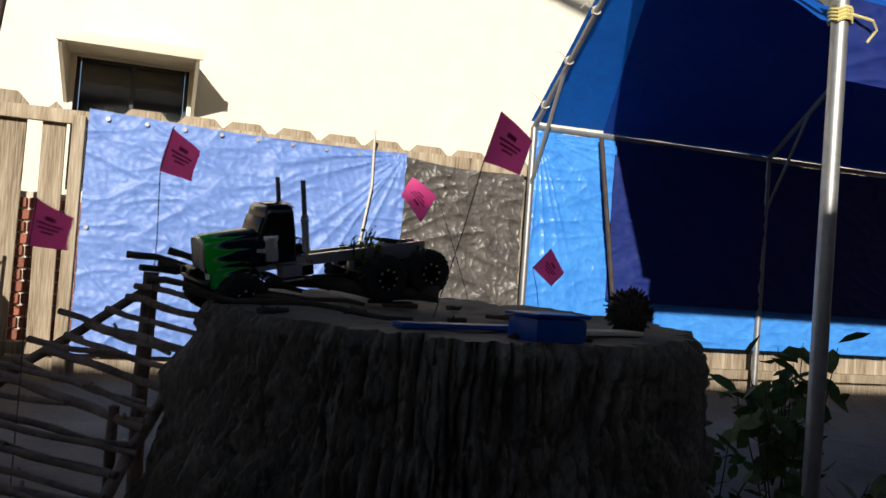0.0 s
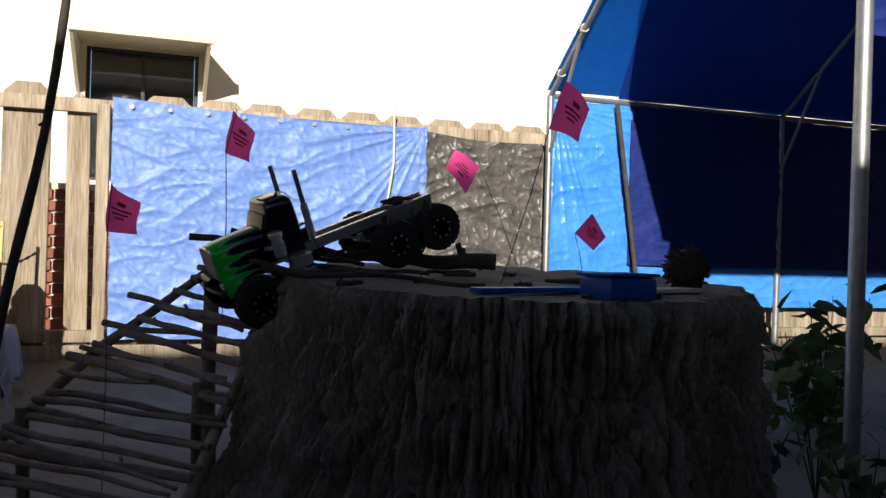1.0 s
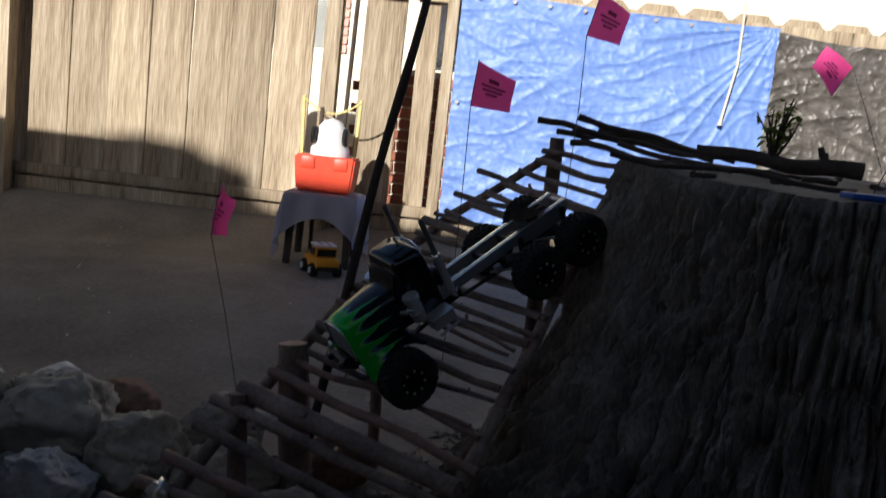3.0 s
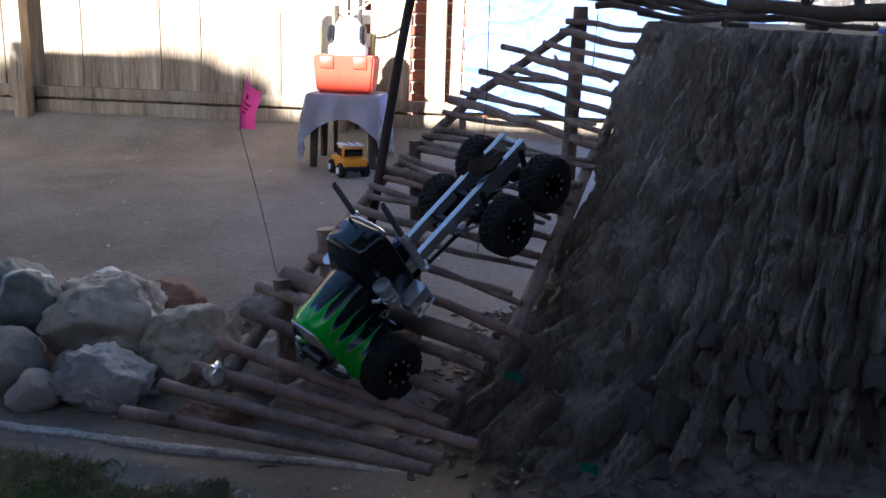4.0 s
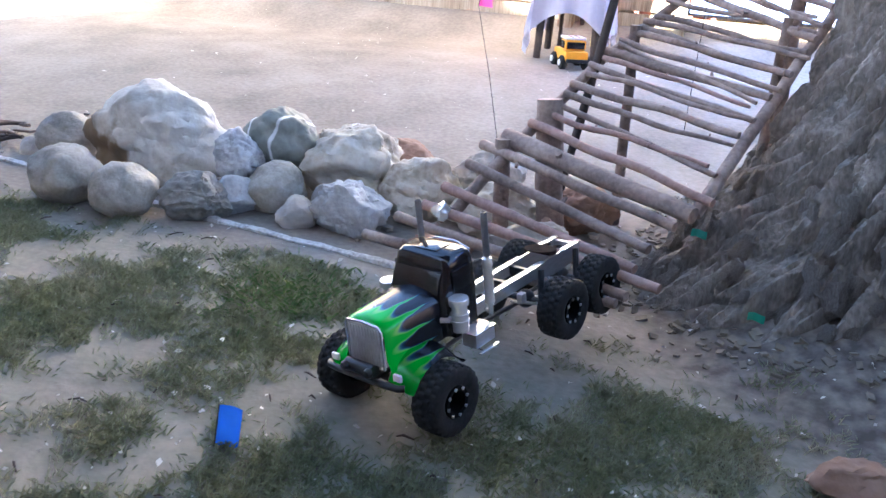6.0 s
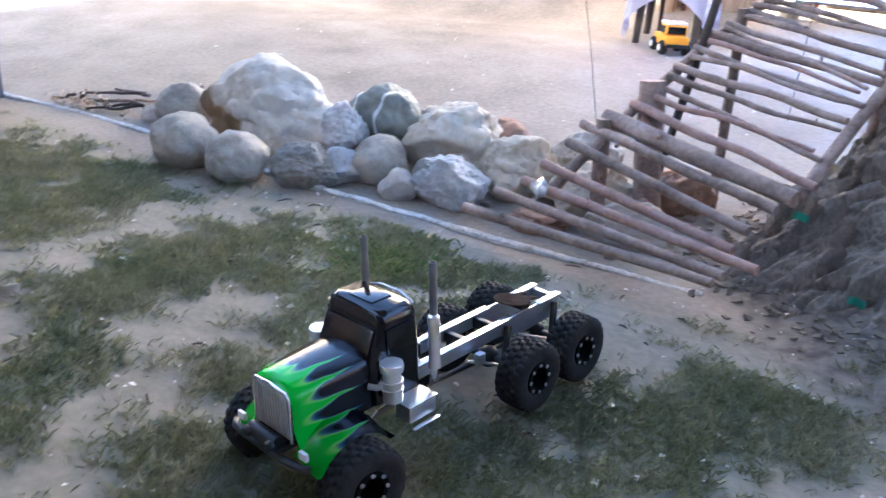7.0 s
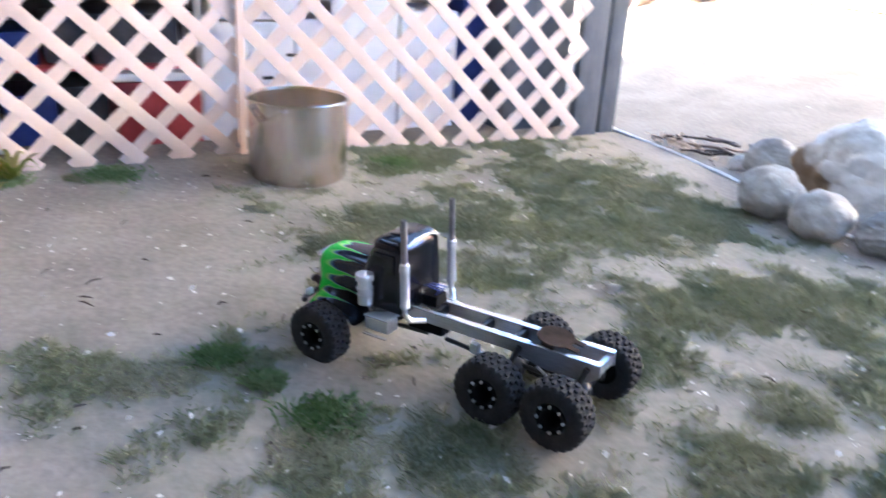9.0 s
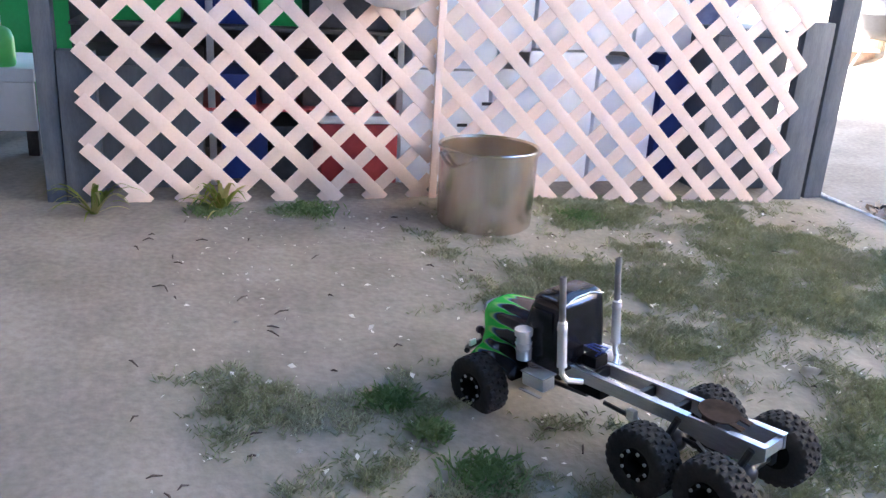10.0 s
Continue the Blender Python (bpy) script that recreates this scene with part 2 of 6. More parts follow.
def flames(m):
    """Green nose, black behind, in tongues that reach forward along the body."""
    nt = m.node_tree
    n, l = nt.nodes, nt.links
    b = n["Principled BSDF"]
    tc, sp = n.new("ShaderNodeTexCoord"), n.new("ShaderNodeSeparateXYZ")
    l.new(tc.outputs["Object"], sp.inputs[0])

    def op(kind, a, b2=None, c=None):
        o = n.new("ShaderNodeMath")
        o.operation = kind
        for i, v in enumerate((a, b2, c)):
            if v is None:
                continue
            if isinstance(v, (int, float)):
                o.inputs[i].default_value = v
            else:
                l.new(v, o.inputs[i])
        return o.outputs[0]

    y, z = op("ABSOLUTE", sp.outputs[1]), sp.outputs[2]
    s = op("ADD", y, op("MULTIPLY", z, -1.0))
    ns = n.new("ShaderNodeTexNoise")
    ns.inputs["Scale"].default_value = 16
    l.new(tc.outputs["Object"], ns.inputs["Vector"])
    s = op("ADD", s, op("MULTIPLY", ns.outputs[0], 0.022))
    tri = op("PINGPONG", s, 0.0165)
    tongue = op("SUBTRACT", 1.0, op("POWER", op("SUBTRACT", 1.0, op("DIVIDE", tri, 0.0165)), 2.6))
    edge = op("ADD", 0.186, op("MULTIPLY", tongue, 0.07))
    edge = op("ADD", edge, op("MULTIPLY", ns.outputs[0], 0.035))
    d = op("SUBTRACT", sp.outputs[0], edge)
    ramp = n.new("ShaderNodeValToRGB")
    e = ramp.color_ramp.elements
    e[0].position, e[0].color = 0.478, (0.008, 0.01, 0.018, 1)
    e[1].position, e[1].color = 0.506, (0.015, 0.52, 0.03, 1)
    k = e.new(0.487)
    k.color = (0.03, 0.12, 0.22, 1)
    k = e.new(0.494)
    k.color = (0.2, 0.62, 0.12, 1)
    l.new(op("ADD", d, 0.5), ramp.inputs[0])
    l.new(ramp.outputs[0], b.inputs["Base Color"])
    return m


FLAME = flames(mat("green_flame_paint", [(0.1, 0.1, 0.1)], 5, 0.2, bump=0.0))
SHINGLE = mat("brown_shingle", [(0.09, 0.07, 0.055), (0.2, 0.16, 0.13)], 9, 0.9, bump=0.6, stretch=(4, 1, 1), fine=60)
YELLOW_LEAF = see_through(mat("yellowed_leaf", [(0.36, 0.32, 0.1), (0.5, 0.45, 0.16)], 20, 0.7, bump=0.1), 0.3)
GLASS_DARK = mat("dark_tinted_glass", [(0.004, 0.004, 0.005)], 5, 0.2, bump=0)
GRILLE = mat("brushed_grille_metal", [(0.45, 0.45, 0.46), (0.6, 0.6, 0.61)], 30, 0.4, 0.3, bump=0.03)
BLUE_FILM = mat("blue_grey_film", [(0.07, 0.1, 0.26), (0.3, 0.34, 0.52)], 9, 0.35, bump=0.6, fine=30)
PIPE_DULL = mat("dull_grey_pipe", [(0.16, 0.15, 0.15), (0.28, 0.27, 0.27)], 30, 0.5, 0.6, bump=0.03)
SPRIG = see_through(mat("yellow_green_leaf", [(0.16, 0.22, 0.03), (0.3, 0.34, 0.07)], 30, 0.6, bump=0.1), 0.6)
FIFTH = mat("dull_brown_metal", [(0.03, 0.022, 0.018), (0.06, 0.045, 0.036)], 30, 0.5, 0.0, bump=0.05)
MATT_BLACK = mat("matt_black", [(0.003, 0.003, 0.003), (0.006, 0.006, 0.006)], 30, 0.9, bump=0.0)
FIFTH.node_tree.nodes["Principled BSDF"].inputs["Specular IOR Level"].default_value = 0.0
MATT_BLACK.node_tree.nodes["Principled BSDF"].inputs["Specular IOR Level"].default_value = 0.1
RUBBER.node_tree.nodes["Principled BSDF"].inputs["Specular IOR Level"].default_value = 0.25


# ---- helpers for meshes ----
def part(name, bm, material, parent=None, label="", smooth=False):
    me = bpy.data.meshes.new(name)
    bm.to_mesh(me)
    bm.free()
    me.materials.append(material)
    if smooth:
        me.shade_smooth()
    me.set_sharp_from_angle(angle=radians(42))
    ob = new(name, me)
    ob.parent = parent
    if label:
        ob["label"] = label
    return ob


def thing(name, label, category, m=Matrix(), group="", kind=""):
    ob = new(name)
    ob.empty_display_size = 0.05
    ob.matrix_basis = m
    return tagged(ob, label, category, group, kind)


def box(bm, lo, hi, bevel=0.0, m=None):
    c = [(a + b) / 2 for a, b in zip(lo, hi)]
    s = [abs(b - a) for a, b in zip(lo, hi)]
    mm = (m or Matrix()) @ Matrix.Translation(c) @ Matrix.Diagonal((*s, 1))
    vs = bmesh.ops.create_cube(bm, size=1.0, matrix=mm)["verts"]
    if bevel:
        es = list({e for v in vs for e in v.link_edges})
        bmesh.ops.bevel(bm, geom=es, offset=bevel, segments=2, affect="EDGES", profile=0.6)


def boxed(lo, hi, bevel=0.0, m=None):
    bm = bmesh.new()
    box(bm, lo, hi, bevel, m)
    return bm


def tube(bm, pts, radii, sides=8, caps=True):
    """A round bar through pts; radii: one for all, or one a point."""
    pts = [Vector(p) for p in pts]
    if isinstance(radii, (int, float)):
        radii = [radii] * len(pts)
    rings, side = [], None
    for i, p in enumerate(pts):
        way = (pts[min(i + 1, len(pts) - 1)] - pts[max(i - 1, 0)]).normalized()
        if side is None:
            side = way.orthogonal().normalized()
        side = (side - way * side.dot(way)).normalized()
        up = way.cross(side)
        rings.append([bm.verts.new(p + radii[i] * (math.cos(a) * side + math.sin(a) * up)) for a in (2 * math.pi * k / sides for k in range(sides))])
    for a, b in zip(rings, rings[1:]):
        for k in range(sides):
            f = bm.faces.new((a[k], a[(k + 1) % sides], b[(k + 1) % sides], b[k]))
            f.smooth = True
    if caps:
        bm.faces.new(reversed(rings[0]))
        bm.faces.new(rings[-1])


def tubed(pts, radii, sides=8):
    bm = bmesh.new()
    tube(bm, pts, radii, sides)
    return bm


def lathe(bm, profile, sides=24, m=None):
    """A turned shape round z from (radius, height) pairs."""
    m = m or Matrix()
    rings = [[bm.verts.new(m @ Vector((r * math.cos(a), r * math.sin(a), z))) for a in (2 * math.pi * k / sides for k in range(sides))] for r, z in profile]
    for a, b, (ra, za), (rb, zb) in zip(rings, rings[1:], profile, profile[1:]):
        steep = abs(zb - za) > 0.3 * abs(rb - ra)
        for k in range(sides):
            f = bm.faces.new((a[k], a[(k + 1) % sides], b[(k + 1) % sides], b[k]))
            f.smooth = steep
    if profile[0][0] > 0.0005:
        bm.faces.new(reversed(rings[0]))
    if profile[-1][0] > 0.0005:
        bm.faces.new(rings[-1])
    return bm


def sheet(fn, nu, nv, thick=0.0):
    """A grid of fn(u, v), u and v from 0 to 1."""
    bm = bmesh.new()
    vs = [[bm.verts.new(fn(i / nu, j / nv)) for i in range(nu + 1)] for j in range(nv + 1)]
    for j in range(nv):
        for i in range(nu):
            f = bm.faces.new((vs[j][i], vs[j][i + 1], vs[j + 1][i + 1], vs[j + 1][i]))
            f.smooth = True
    if thick:
        bmesh.ops.solidify(bm, geom=bm.faces[:], thickness=thick)
    return bm


def smooth01(x):
    x = min(1.0, max(0.0, x))
    return x * x * (3 - 2 * x)


# ---- ground ----
FENCE_Y = 5.5
STUMP = Vector((3.65, 2.83))


def ground_z(x, y):
    z = 0.175 * smooth01((y - 2.45) / 2.2) + 0.15 * smooth01((y - 4.95) / 0.6)
    z += 0.012 * noise.noise((x * 1.3, y * 1.3, 0.0)) + 0.005 * noise.noise((x * 5, y * 5, 3.0))
    d = (Vector((x, y)) - STUMP).length
    z += 0.16 * smooth01((1.15 - d) / 0.6) * smooth01((3.6 - y) / 1.0)
    return z


def build_ground():
    """Lawn, bank and yard are one sheet, fine near the walk and coarse to the horizon."""
    xs = [-400, -120, -40, -16, -8, -5, -3.5, -2.5] + [-2 + 0.06 * i for i in range(33)] + [-0.02 + 0.032 * i for i in range(106)] + [3.4 + 0.06 * i for i in range(44)] + [6.5, 8, 11, 18, 40, 120, 400]
    ys = [-400, -120, -40, -16, -8, -5, -3, -1.8, -1.2] + [-0.8 + 0.032 * i for i in range(108)] + [2.67 + 0.06 * i for i in range(55)] + [6.5, 8, 11, 18, 40, 120, 400]
    bm = bmesh.new()
    vs = [[bm.verts.new((x, y, ground_z(x, y))) for x in xs] for y in ys]
    for j in range(len(ys) - 1):
        for i in range(len(xs) - 1):
            bm.faces.new((vs[j][i], vs[j][i + 1], vs[j + 1][i + 1], vs[j + 1][i])).smooth = True
    return bm


# patches of turf: x, y, radius
TURF_BY_LATTICE = [(0.13, 0.22, 0.07), (0.13, 0.57, 0.10), (0.17, 1.59, 0.17), (0.26, 2.06, 0.10), (0.32, 1.44, 0.06), (0.52, 0.91, 0.08), (0.65, 1.57, 0.07), (0.68, 2.02, 0.27), (0.80, 1.26, 0.16), (0.86, 2.15, 0.12), (0.90, 1.46, 0.14), (0.95, 1.04, 0.07), (1.02, 1.60, 0.20), (1.02, 1.94, 0.11), (1.03, 2.16, 0.11), (1.09, 1.26, 0.09), (1.10, 2.10, 0.14), (1.11, 1.76, 0.12), (1.15, 1.00, 0.09), (1.19, 1.34, 0.10)]
TURF_MIDDLE = [(1.20, 0.32, 0.06), (1.23, 1.89, 0.06), (1.34, 0.37, 0.09), (1.36, 0.66, 0.05), (1.40, 0.48, 0.10), (1.47, 0.32, 0.08), (1.49, 0.67, 0.05), (1.53, 1.60, 0.12), (1.57, 0.53, 0.10), (1.61, 1.88, 0.18), (1.64, 0.74, 0.04), (1.64, 1.99, 0.07), (1.65, 1.42, 0.05), (1.68, 0.72, 0.07), (1.69, 1.26, 0.08), (1.76, 1.44, 0.07), (1.79, 0.88, 0.08), (1.79, 1.20, 0.06), (1.80, 0.65, 0.07), (1.82, 1.96, 0.23)]
TURF_BY_RAMP = [(1.86, 0.89, 0.06), (1.90, 1.53, 0.07), (1.93, 2.24, 0.16), (1.96, 2.07, 0.17), (2.02, 2.26, 0.06), (2.02, 1.31, 0.09), (2.03, 1.01, 0.06), (2.09, 0.96, 0.10), (2.12, 1.22, 0.09), (2.15, 2.15, 0.11), (2.21, 1.08, 0.13), (2.26, 1.51, 0.12), (2.27, 1.43, 0.13), (2.41, 1.41, 0.07), (2.50, 1.53, 0.11), (2.53, 1.76, 0.12), (2.62, 1.68, 0.11), (2.71, 1.84, 0.12), (2.85, 1.83, 0.10)]
TURF = TURF_BY_LATTICE + TURF_MIDDLE + TURF_BY_RAMP


def turf_at(x, y):
    """How thickly grass grows, 0 to 1."""
    if y > 2.5 - 0.12 * x or x < -0.02:
        return 0.0
    wx = x + 0.09 * noise.noise((x * 7, y * 7, 2.0)) + 0.02 * noise.noise((x * 23, y * 23, 6.0))
    wy = y + 0.09 * noise.noise((x * 7, y * 7, 12.0)) + 0.02 * noise.noise((x * 23, y * 23, 16.0))
    k = 0.0
    for px, py, r in TURF:
        dx = wx - px
        if abs(dx) < 0.5:
            k = max(k, smooth01((1.65 - math.hypot(dx, wy - py) / r) / 1.2))
    rough = 0.5 * noise.noise((x * 4.2, y * 4.2, 7.0)) + 0.6 * noise.noise((x * 11, y * 11, 1.0)) + 0.5 * noise.noise((x * 27, y * 27, 4.0))
    base = 0.4 * smooth01((y - 0.25 + 0.3 * (x - 1.2)) / 0.7) + 0.08
    return min(1.0, max(0.0, 0.52 * k + (0.5 + 0.35 * k) * rough + base))


GROUND = mat("dry_soil", [(0.15, 0.127, 0.102), (0.235, 0.203, 0.166), (0.32, 0.28, 0.235)], 3.4, 0.95, bump=0.5, fine=55, fine_amount=0.4)
def turf_ground(m):
    """Matted turf where the ground's own mask says so."""
    nt = m.node_tree
    n, l = nt.nodes, nt.links
    b = n["Principled BSDF"]
    src = b.inputs["Base Color"].links[0].from_socket
    at, tc, ns, ramp, mul, mx = n.new("ShaderNodeAttribute"), n.new("ShaderNodeTexCoord"), n.new("ShaderNodeTexNoise"), n.new("ShaderNodeValToRGB"), n.new("ShaderNodeMath"), n.new("ShaderNodeMix")
    at.attribute_name = "turf"
    ns.inputs["Scale"].default_value, ns.inputs["Detail"].default_value = 30, 6
    l.new(tc.outputs["Object"], ns.inputs["Vector"])
    e = ramp.color_ramp.elements
    e[0].position, e[0].color = 0.32, (0.11, 0.123, 0.073, 1)
    e[1].position, e[1].color = 0.7, (0.225, 0.21, 0.15, 1)
    l.new(ns.outputs[0], ramp.inputs[0])
    mul.operation, mul.use_clamp = "MULTIPLY", True
    l.new(at.outputs["Fac"], mul.inputs[0])
    mul.inputs[1].default_value = 0.85
    mx.data_type = "RGBA"
    l.new(mul.outputs[0], mx.inputs[0])
    l.new(src, mx.inputs[6])
    l.new(ramp.outputs[0], mx.inputs[7])
    # crumbled bark round the stump
    heap, mix2 = n.new("ShaderNodeAttribute"), n.new("ShaderNodeMix")
    heap.attribute_name = "mulch"
    crumb = n.new("ShaderNodeValToRGB")
    e = crumb.color_ramp.elements
    e[0].position, e[0].color = 0.35, (0.075, 0.062, 0.05, 1)
    e[1].position, e[1].color = 0.68, (0.22, 0.185, 0.155, 1)
    l.new(ns.outputs[0], crumb.inputs[0])
    mix2.data_type = "RGBA"
    l.new(heap.outputs["Fac"], mix2.inputs[0])
    l.new(mx.outputs[2], mix2.inputs[6])
    l.new(crumb.outputs[0], mix2.inputs[7])
    l.new(mix2.outputs[2], b.inputs["Base Color"])
    return m


def mulch_at(x, y):
    d = math.hypot(x - STUMP.x, y - STUMP.y) + 0.12 * noise.noise((x * 5, y * 5, 2)) + 0.08 * noise.noise((x * 14, y * 14, 5))
    return smooth01((1.17 - d) / 0.16) * smooth01((3.1 - y) / 0.4)


turf_ground(GROUND)
ground = tagged(part("ground", build_ground(), GROUND), "bare dry soil of a back yard with a worn lawn", "ground", kind="structure")
mask = ground.data.attributes.new("turf", "FLOAT", "POINT")
mask.data.foreach_set("value", [turf_at(v.co.x, v.co.y) for v in ground.data.vertices])
heap_mask = ground.data.attributes.new("mulch", "FLOAT", "POINT")
heap_mask.data.foreach_set("value", [mulch_at(v.co.x, v.co.y) for v in ground.data.vertices])

# ---- kerb ----
kerb = thing("kerb", "low pale concrete kerb between lawn and yard", "kerb", kind="structure")
KERB = [(-0.03, 2.63), (0.45, 2.61), (0.8, 2.56), (1.2, 2.48), (1.57, 2.41), (2.1, 2.34), (2.62, 2.29)]
for (xa, ya), (xb, yb) in zip(KERB, KERB[1:]):
    ln, ang = math.hypot(xb - xa, yb - ya), math.atan2(yb - ya, xb - xa)
    steps = int(ln / 0.008)
    bm = bmesh.new()
    rows = []
    for k in range(steps + 1):
        u = 0.001 + (ln - 0.002) * k / steps
        wx, wy = xa + u * math.cos(ang), ya + u * math.sin(ang)
        chip = 0.004 * noise.noise((wx * 30, wy * 30, 1)) + 0.003 * noise.noise((wx * 90, wy * 90, 3))
        top = 0.009 + 0.004 * noise.noise((wx * 12, wy * 12, 5)) + 0.002 * noise.noise((wx * 80, wy * 80, 7))
        prof = [(-0.011 + chip, -0.08), (-0.01 + chip, top - 0.003), (-0.006 + chip, top), (0.006 + 0.5 * chip, top + 0.001), (0.01 + 0.5 * chip, top - 0.003), (0.011, -0.08)]
        rows.append([bm.verts.new((wx - v * math.sin(ang), wy + v * math.cos(ang), z)) for v, z in prof])
    for a, b in zip(rows, rows[1:]):
        for q in range(5):
            bm.faces.new((a[q], b[q], b[q + 1], a[q + 1]))
    bm.faces.new(rows[0])
    bm.faces.new(reversed(rows[-1]))
    part("kerb_length", bm, CONCRETE, kerb)

# ---- stump ----
def stump_r(a, h):
    """Radius of the stump at angle a and height h (0 ground, 1 top)."""
    r = 0.585 + 0.03 * math.cos(2 * a + 0.6) + 0.02 * math.cos(3 * a)
    flare = (1 - h) ** 2.2
    toes = 0.5 + 0.5 * math.cos(5 * a + 0.9)
    left = max(0.0, math.cos(a - math.radians(205)))
    r += flare * (0.08 + 0.16 * toes + 0.28 * left * left)
    bulge = max(0.0, math.cos(a - math.radians(172)))
    r += bulge ** 3 * 0.085 * (1 - h) ** 0.75
    c, sn = math.cos(a), math.sin(a)
    knot = (math.degrees(a) - 186) / 6.5
    r += 0.06 * math.exp(-knot * knot - ((h - 0.84) / 0.075) ** 2)
    w1, w2 = 0.5 * noise.noise((c * 5, sn * 5, h * 4)), 0.5 * noise.noise((c * 6, sn * 6, h * 6 + 8))

    def plates(f, v, k, open_to):
        """Bark plates: how near a crack, a height and a tilt of each plate's own."""
        d, p = noise.voronoi((c * f + w1, sn * f + w2, h * v + k))
        own = noise.noise(p[0] * 3.7)
        return 1 - smooth01((d[1] - d[0]) / open_to), own, (h * v + k - p[0].z) * (0.5 + own)

    low = 1 + 0.6 * (1 - h) ** 2
    c1, o1, t1 = plates(11, 2.6, 0, 0.34)
    c2, o2, t2 = plates(23, 8, 4, 0.3)
    c3, o3, t3 = plates(42, 24, 9, 0.45)
    run = max(0.0, 1 - 3.6 * abs(noise.noise((c * 15 + w1, sn * 15 + w2, h * 1.6))))
    thin = max(0.0, 1 - 4.5 * abs(noise.noise((c * 33 + 2 * w1, sn * 33 + 2 * w2, h * 3.6 + 5))))
    return r + 0.016 - low * (0.03 * c1 + 0.03 * run + 0.013 * thin + 0.014 * c2 + 0.004 * c3) + 0.012 * o1 + 0.008 * o2 + 0.006 * o3 - (1.3 - h) * (0.008 * t1 + 0.007 * t2 + 0.004 * t3)


def stump_top(x, y):
    return 0.84 + 0.045 * (y - 2.3) / 1.1


def build_stump():
    bm = bmesh.new()
    na, nh = 1200, 230
    rows = []
    for j in range(nh + 1):
        h = j / nh
        row = []
        for i in range(na):
            a = 2 * math.pi * i / na
            r = stump_r(a, h)
            if h > 0.97:
                r -= 0.02 * (h - 0.97) / 0.03
            x, y = STUMP.x + r * math.cos(a), STUMP.y + r * math.sin(a)
            top = stump_top(x, y) + 0.008 * noise.noise((a * 6, 0, 5))
            row.append(bm.verts.new((x, y, -0.05 + (top + 0.05) * h)))
        rows.append(row)
    for a, b in zip(rows, rows[1:]):
        for i in range(na):
            bm.faces.new((a[i], a[(i + 1) % na], b[(i + 1) % na], b[i])).smooth = True
    return bm, [v.co.copy() for v in rows[-1]]


def build_cut(rim):
    bm = bmesh.new()
    n = len(rim)
    c = Vector((STUMP.x, STUMP.y, stump_top(*STUMP) - 0.01))
    prev = None
    for k in range(15):
        f = 1 - k / 15
        ring = [bm.verts.new(c + (p - c) * f + Vector((0, 0, 0.006 * noise.noise((p.x * 6 * f, p.y * 6 * f, 2)) if k else 0.0))) for p in rim[::3]]
        if prev:
            for i in range(len(ring)):
                bm.faces.new((prev[i], prev[(i + 1) % len(ring)], ring[(i + 1) % len(ring)], ring[i])).smooth = True
        prev = ring
    bm.faces.new(prev)
    return bm


stump = thing("tree_stump", "huge weathered tree stump with deeply furrowed grey-brown bark", "tree stump")
_bm, _rim = build_stump()
part("bark", _bm, BARK, stump)
part("cut_face", build_cut(_rim), CUT_WOOD, stump, "rough grey sawn top of the stump")

# ---- fence ----
fence = thing("wooden_fence", "weathered grey board fence with clipped picket tops", "fence", kind="structure")


def picket_mesh(w, h):
    bm = bmesh.new()
    c = 0.055
    prof = [(-w / 2, 0), (w / 2, 0), (w / 2, h - c), (w / 2 - c, h), (-w / 2 + c, h), (-w / 2, h - c)]
    f = [bm.verts.new((x, -0.009, z)) for x, z in prof]
    b = [bm.verts.new((x, 0.009, z)) for x, z in prof]
    bm.faces.new(f)
    bm.faces.new(reversed(b))
    for i in range(6):
        bm.faces.new((f[i], b[i], b[(i + 1) % 6], f[(i + 1) % 6]))
    bmesh.ops.bevel(bm, geom=bm.edges[:], offset=0.003, segments=1, affect="EDGES")
    me = bpy.data.meshes.new("picket")
    bm.to_mesh(me)
    bm.free()
    me.materials.append(WOOD_GREY)
    return me


PICKETS = [picket_mesh(0.2205, 1.34 + 0.015 * k) for k in range(3)] + [picket_mesh(0.2565, 1.35), picket_mesh(0.11, 1.34)]
rng = random.Random(4)
SPOTS = [(1.672 - 0.2235 * k, rng.randrange(3)) for k in range(25)] + [(2.159, 2), (2.415, 4)] + [(2.836 + 0.2595 * k, 3) for k in range(25)]
for x, kind in SPOTS:
    p = new("picket", PICKETS[kind])
    p.parent = fence
    p.matrix_basis = pose(x, FENCE_Y + rng.uniform(-0.004, 0.004), 0.335, 0, rng.uniform(-0.5, 0.5), rng.uniform(-0.8, 0.8))
for xa, xb, za, zb in ((-3.9, 2.02, 1.5, 1.585), (2.04, 9.2, 1.6, 1.61)):
    ln, up = xb - xa, math.atan2(zb - za, xb - xa)
    part("rail", boxed((0, -0.055, -0.035), (ln, -0.014, 0.035), 0.004, Matrix.Translation((xa, FENCE_Y, za)) @ Matrix.Rotation(-up, 4, "Y")), WOOD_GREY, fence)
part("rail", boxed((-3.9, FENCE_Y - 0.055, 0.4), (9.1, FENCE_Y - 0.014, 0.46), 0.004), WOOD_GREY, fence)
part("kickboard", boxed((-3.9, FENCE_Y - 0.05, 0.28), (9.1, FENCE_Y - 0.016, 0.385), 0.004), WOOD_GREY, fence)
for x, w in ((1.91, 0.085), (2.53, 0.06), (0.14, 0.075), (-2.4, 0.1)):
    part("post", boxed((x - w / 2, FENCE_Y - 0.15, 0.2), (x + w / 2, FENCE_Y - 0.06, 1.6), 0.005), WOOD_GREY, fence)
part("stake", tubed([(2.0, FENCE_Y - 0.1, 0.3), (2.02, FENCE_Y - 0.09, 1.57)], 0.012, 8), STICK_DARK, fence)

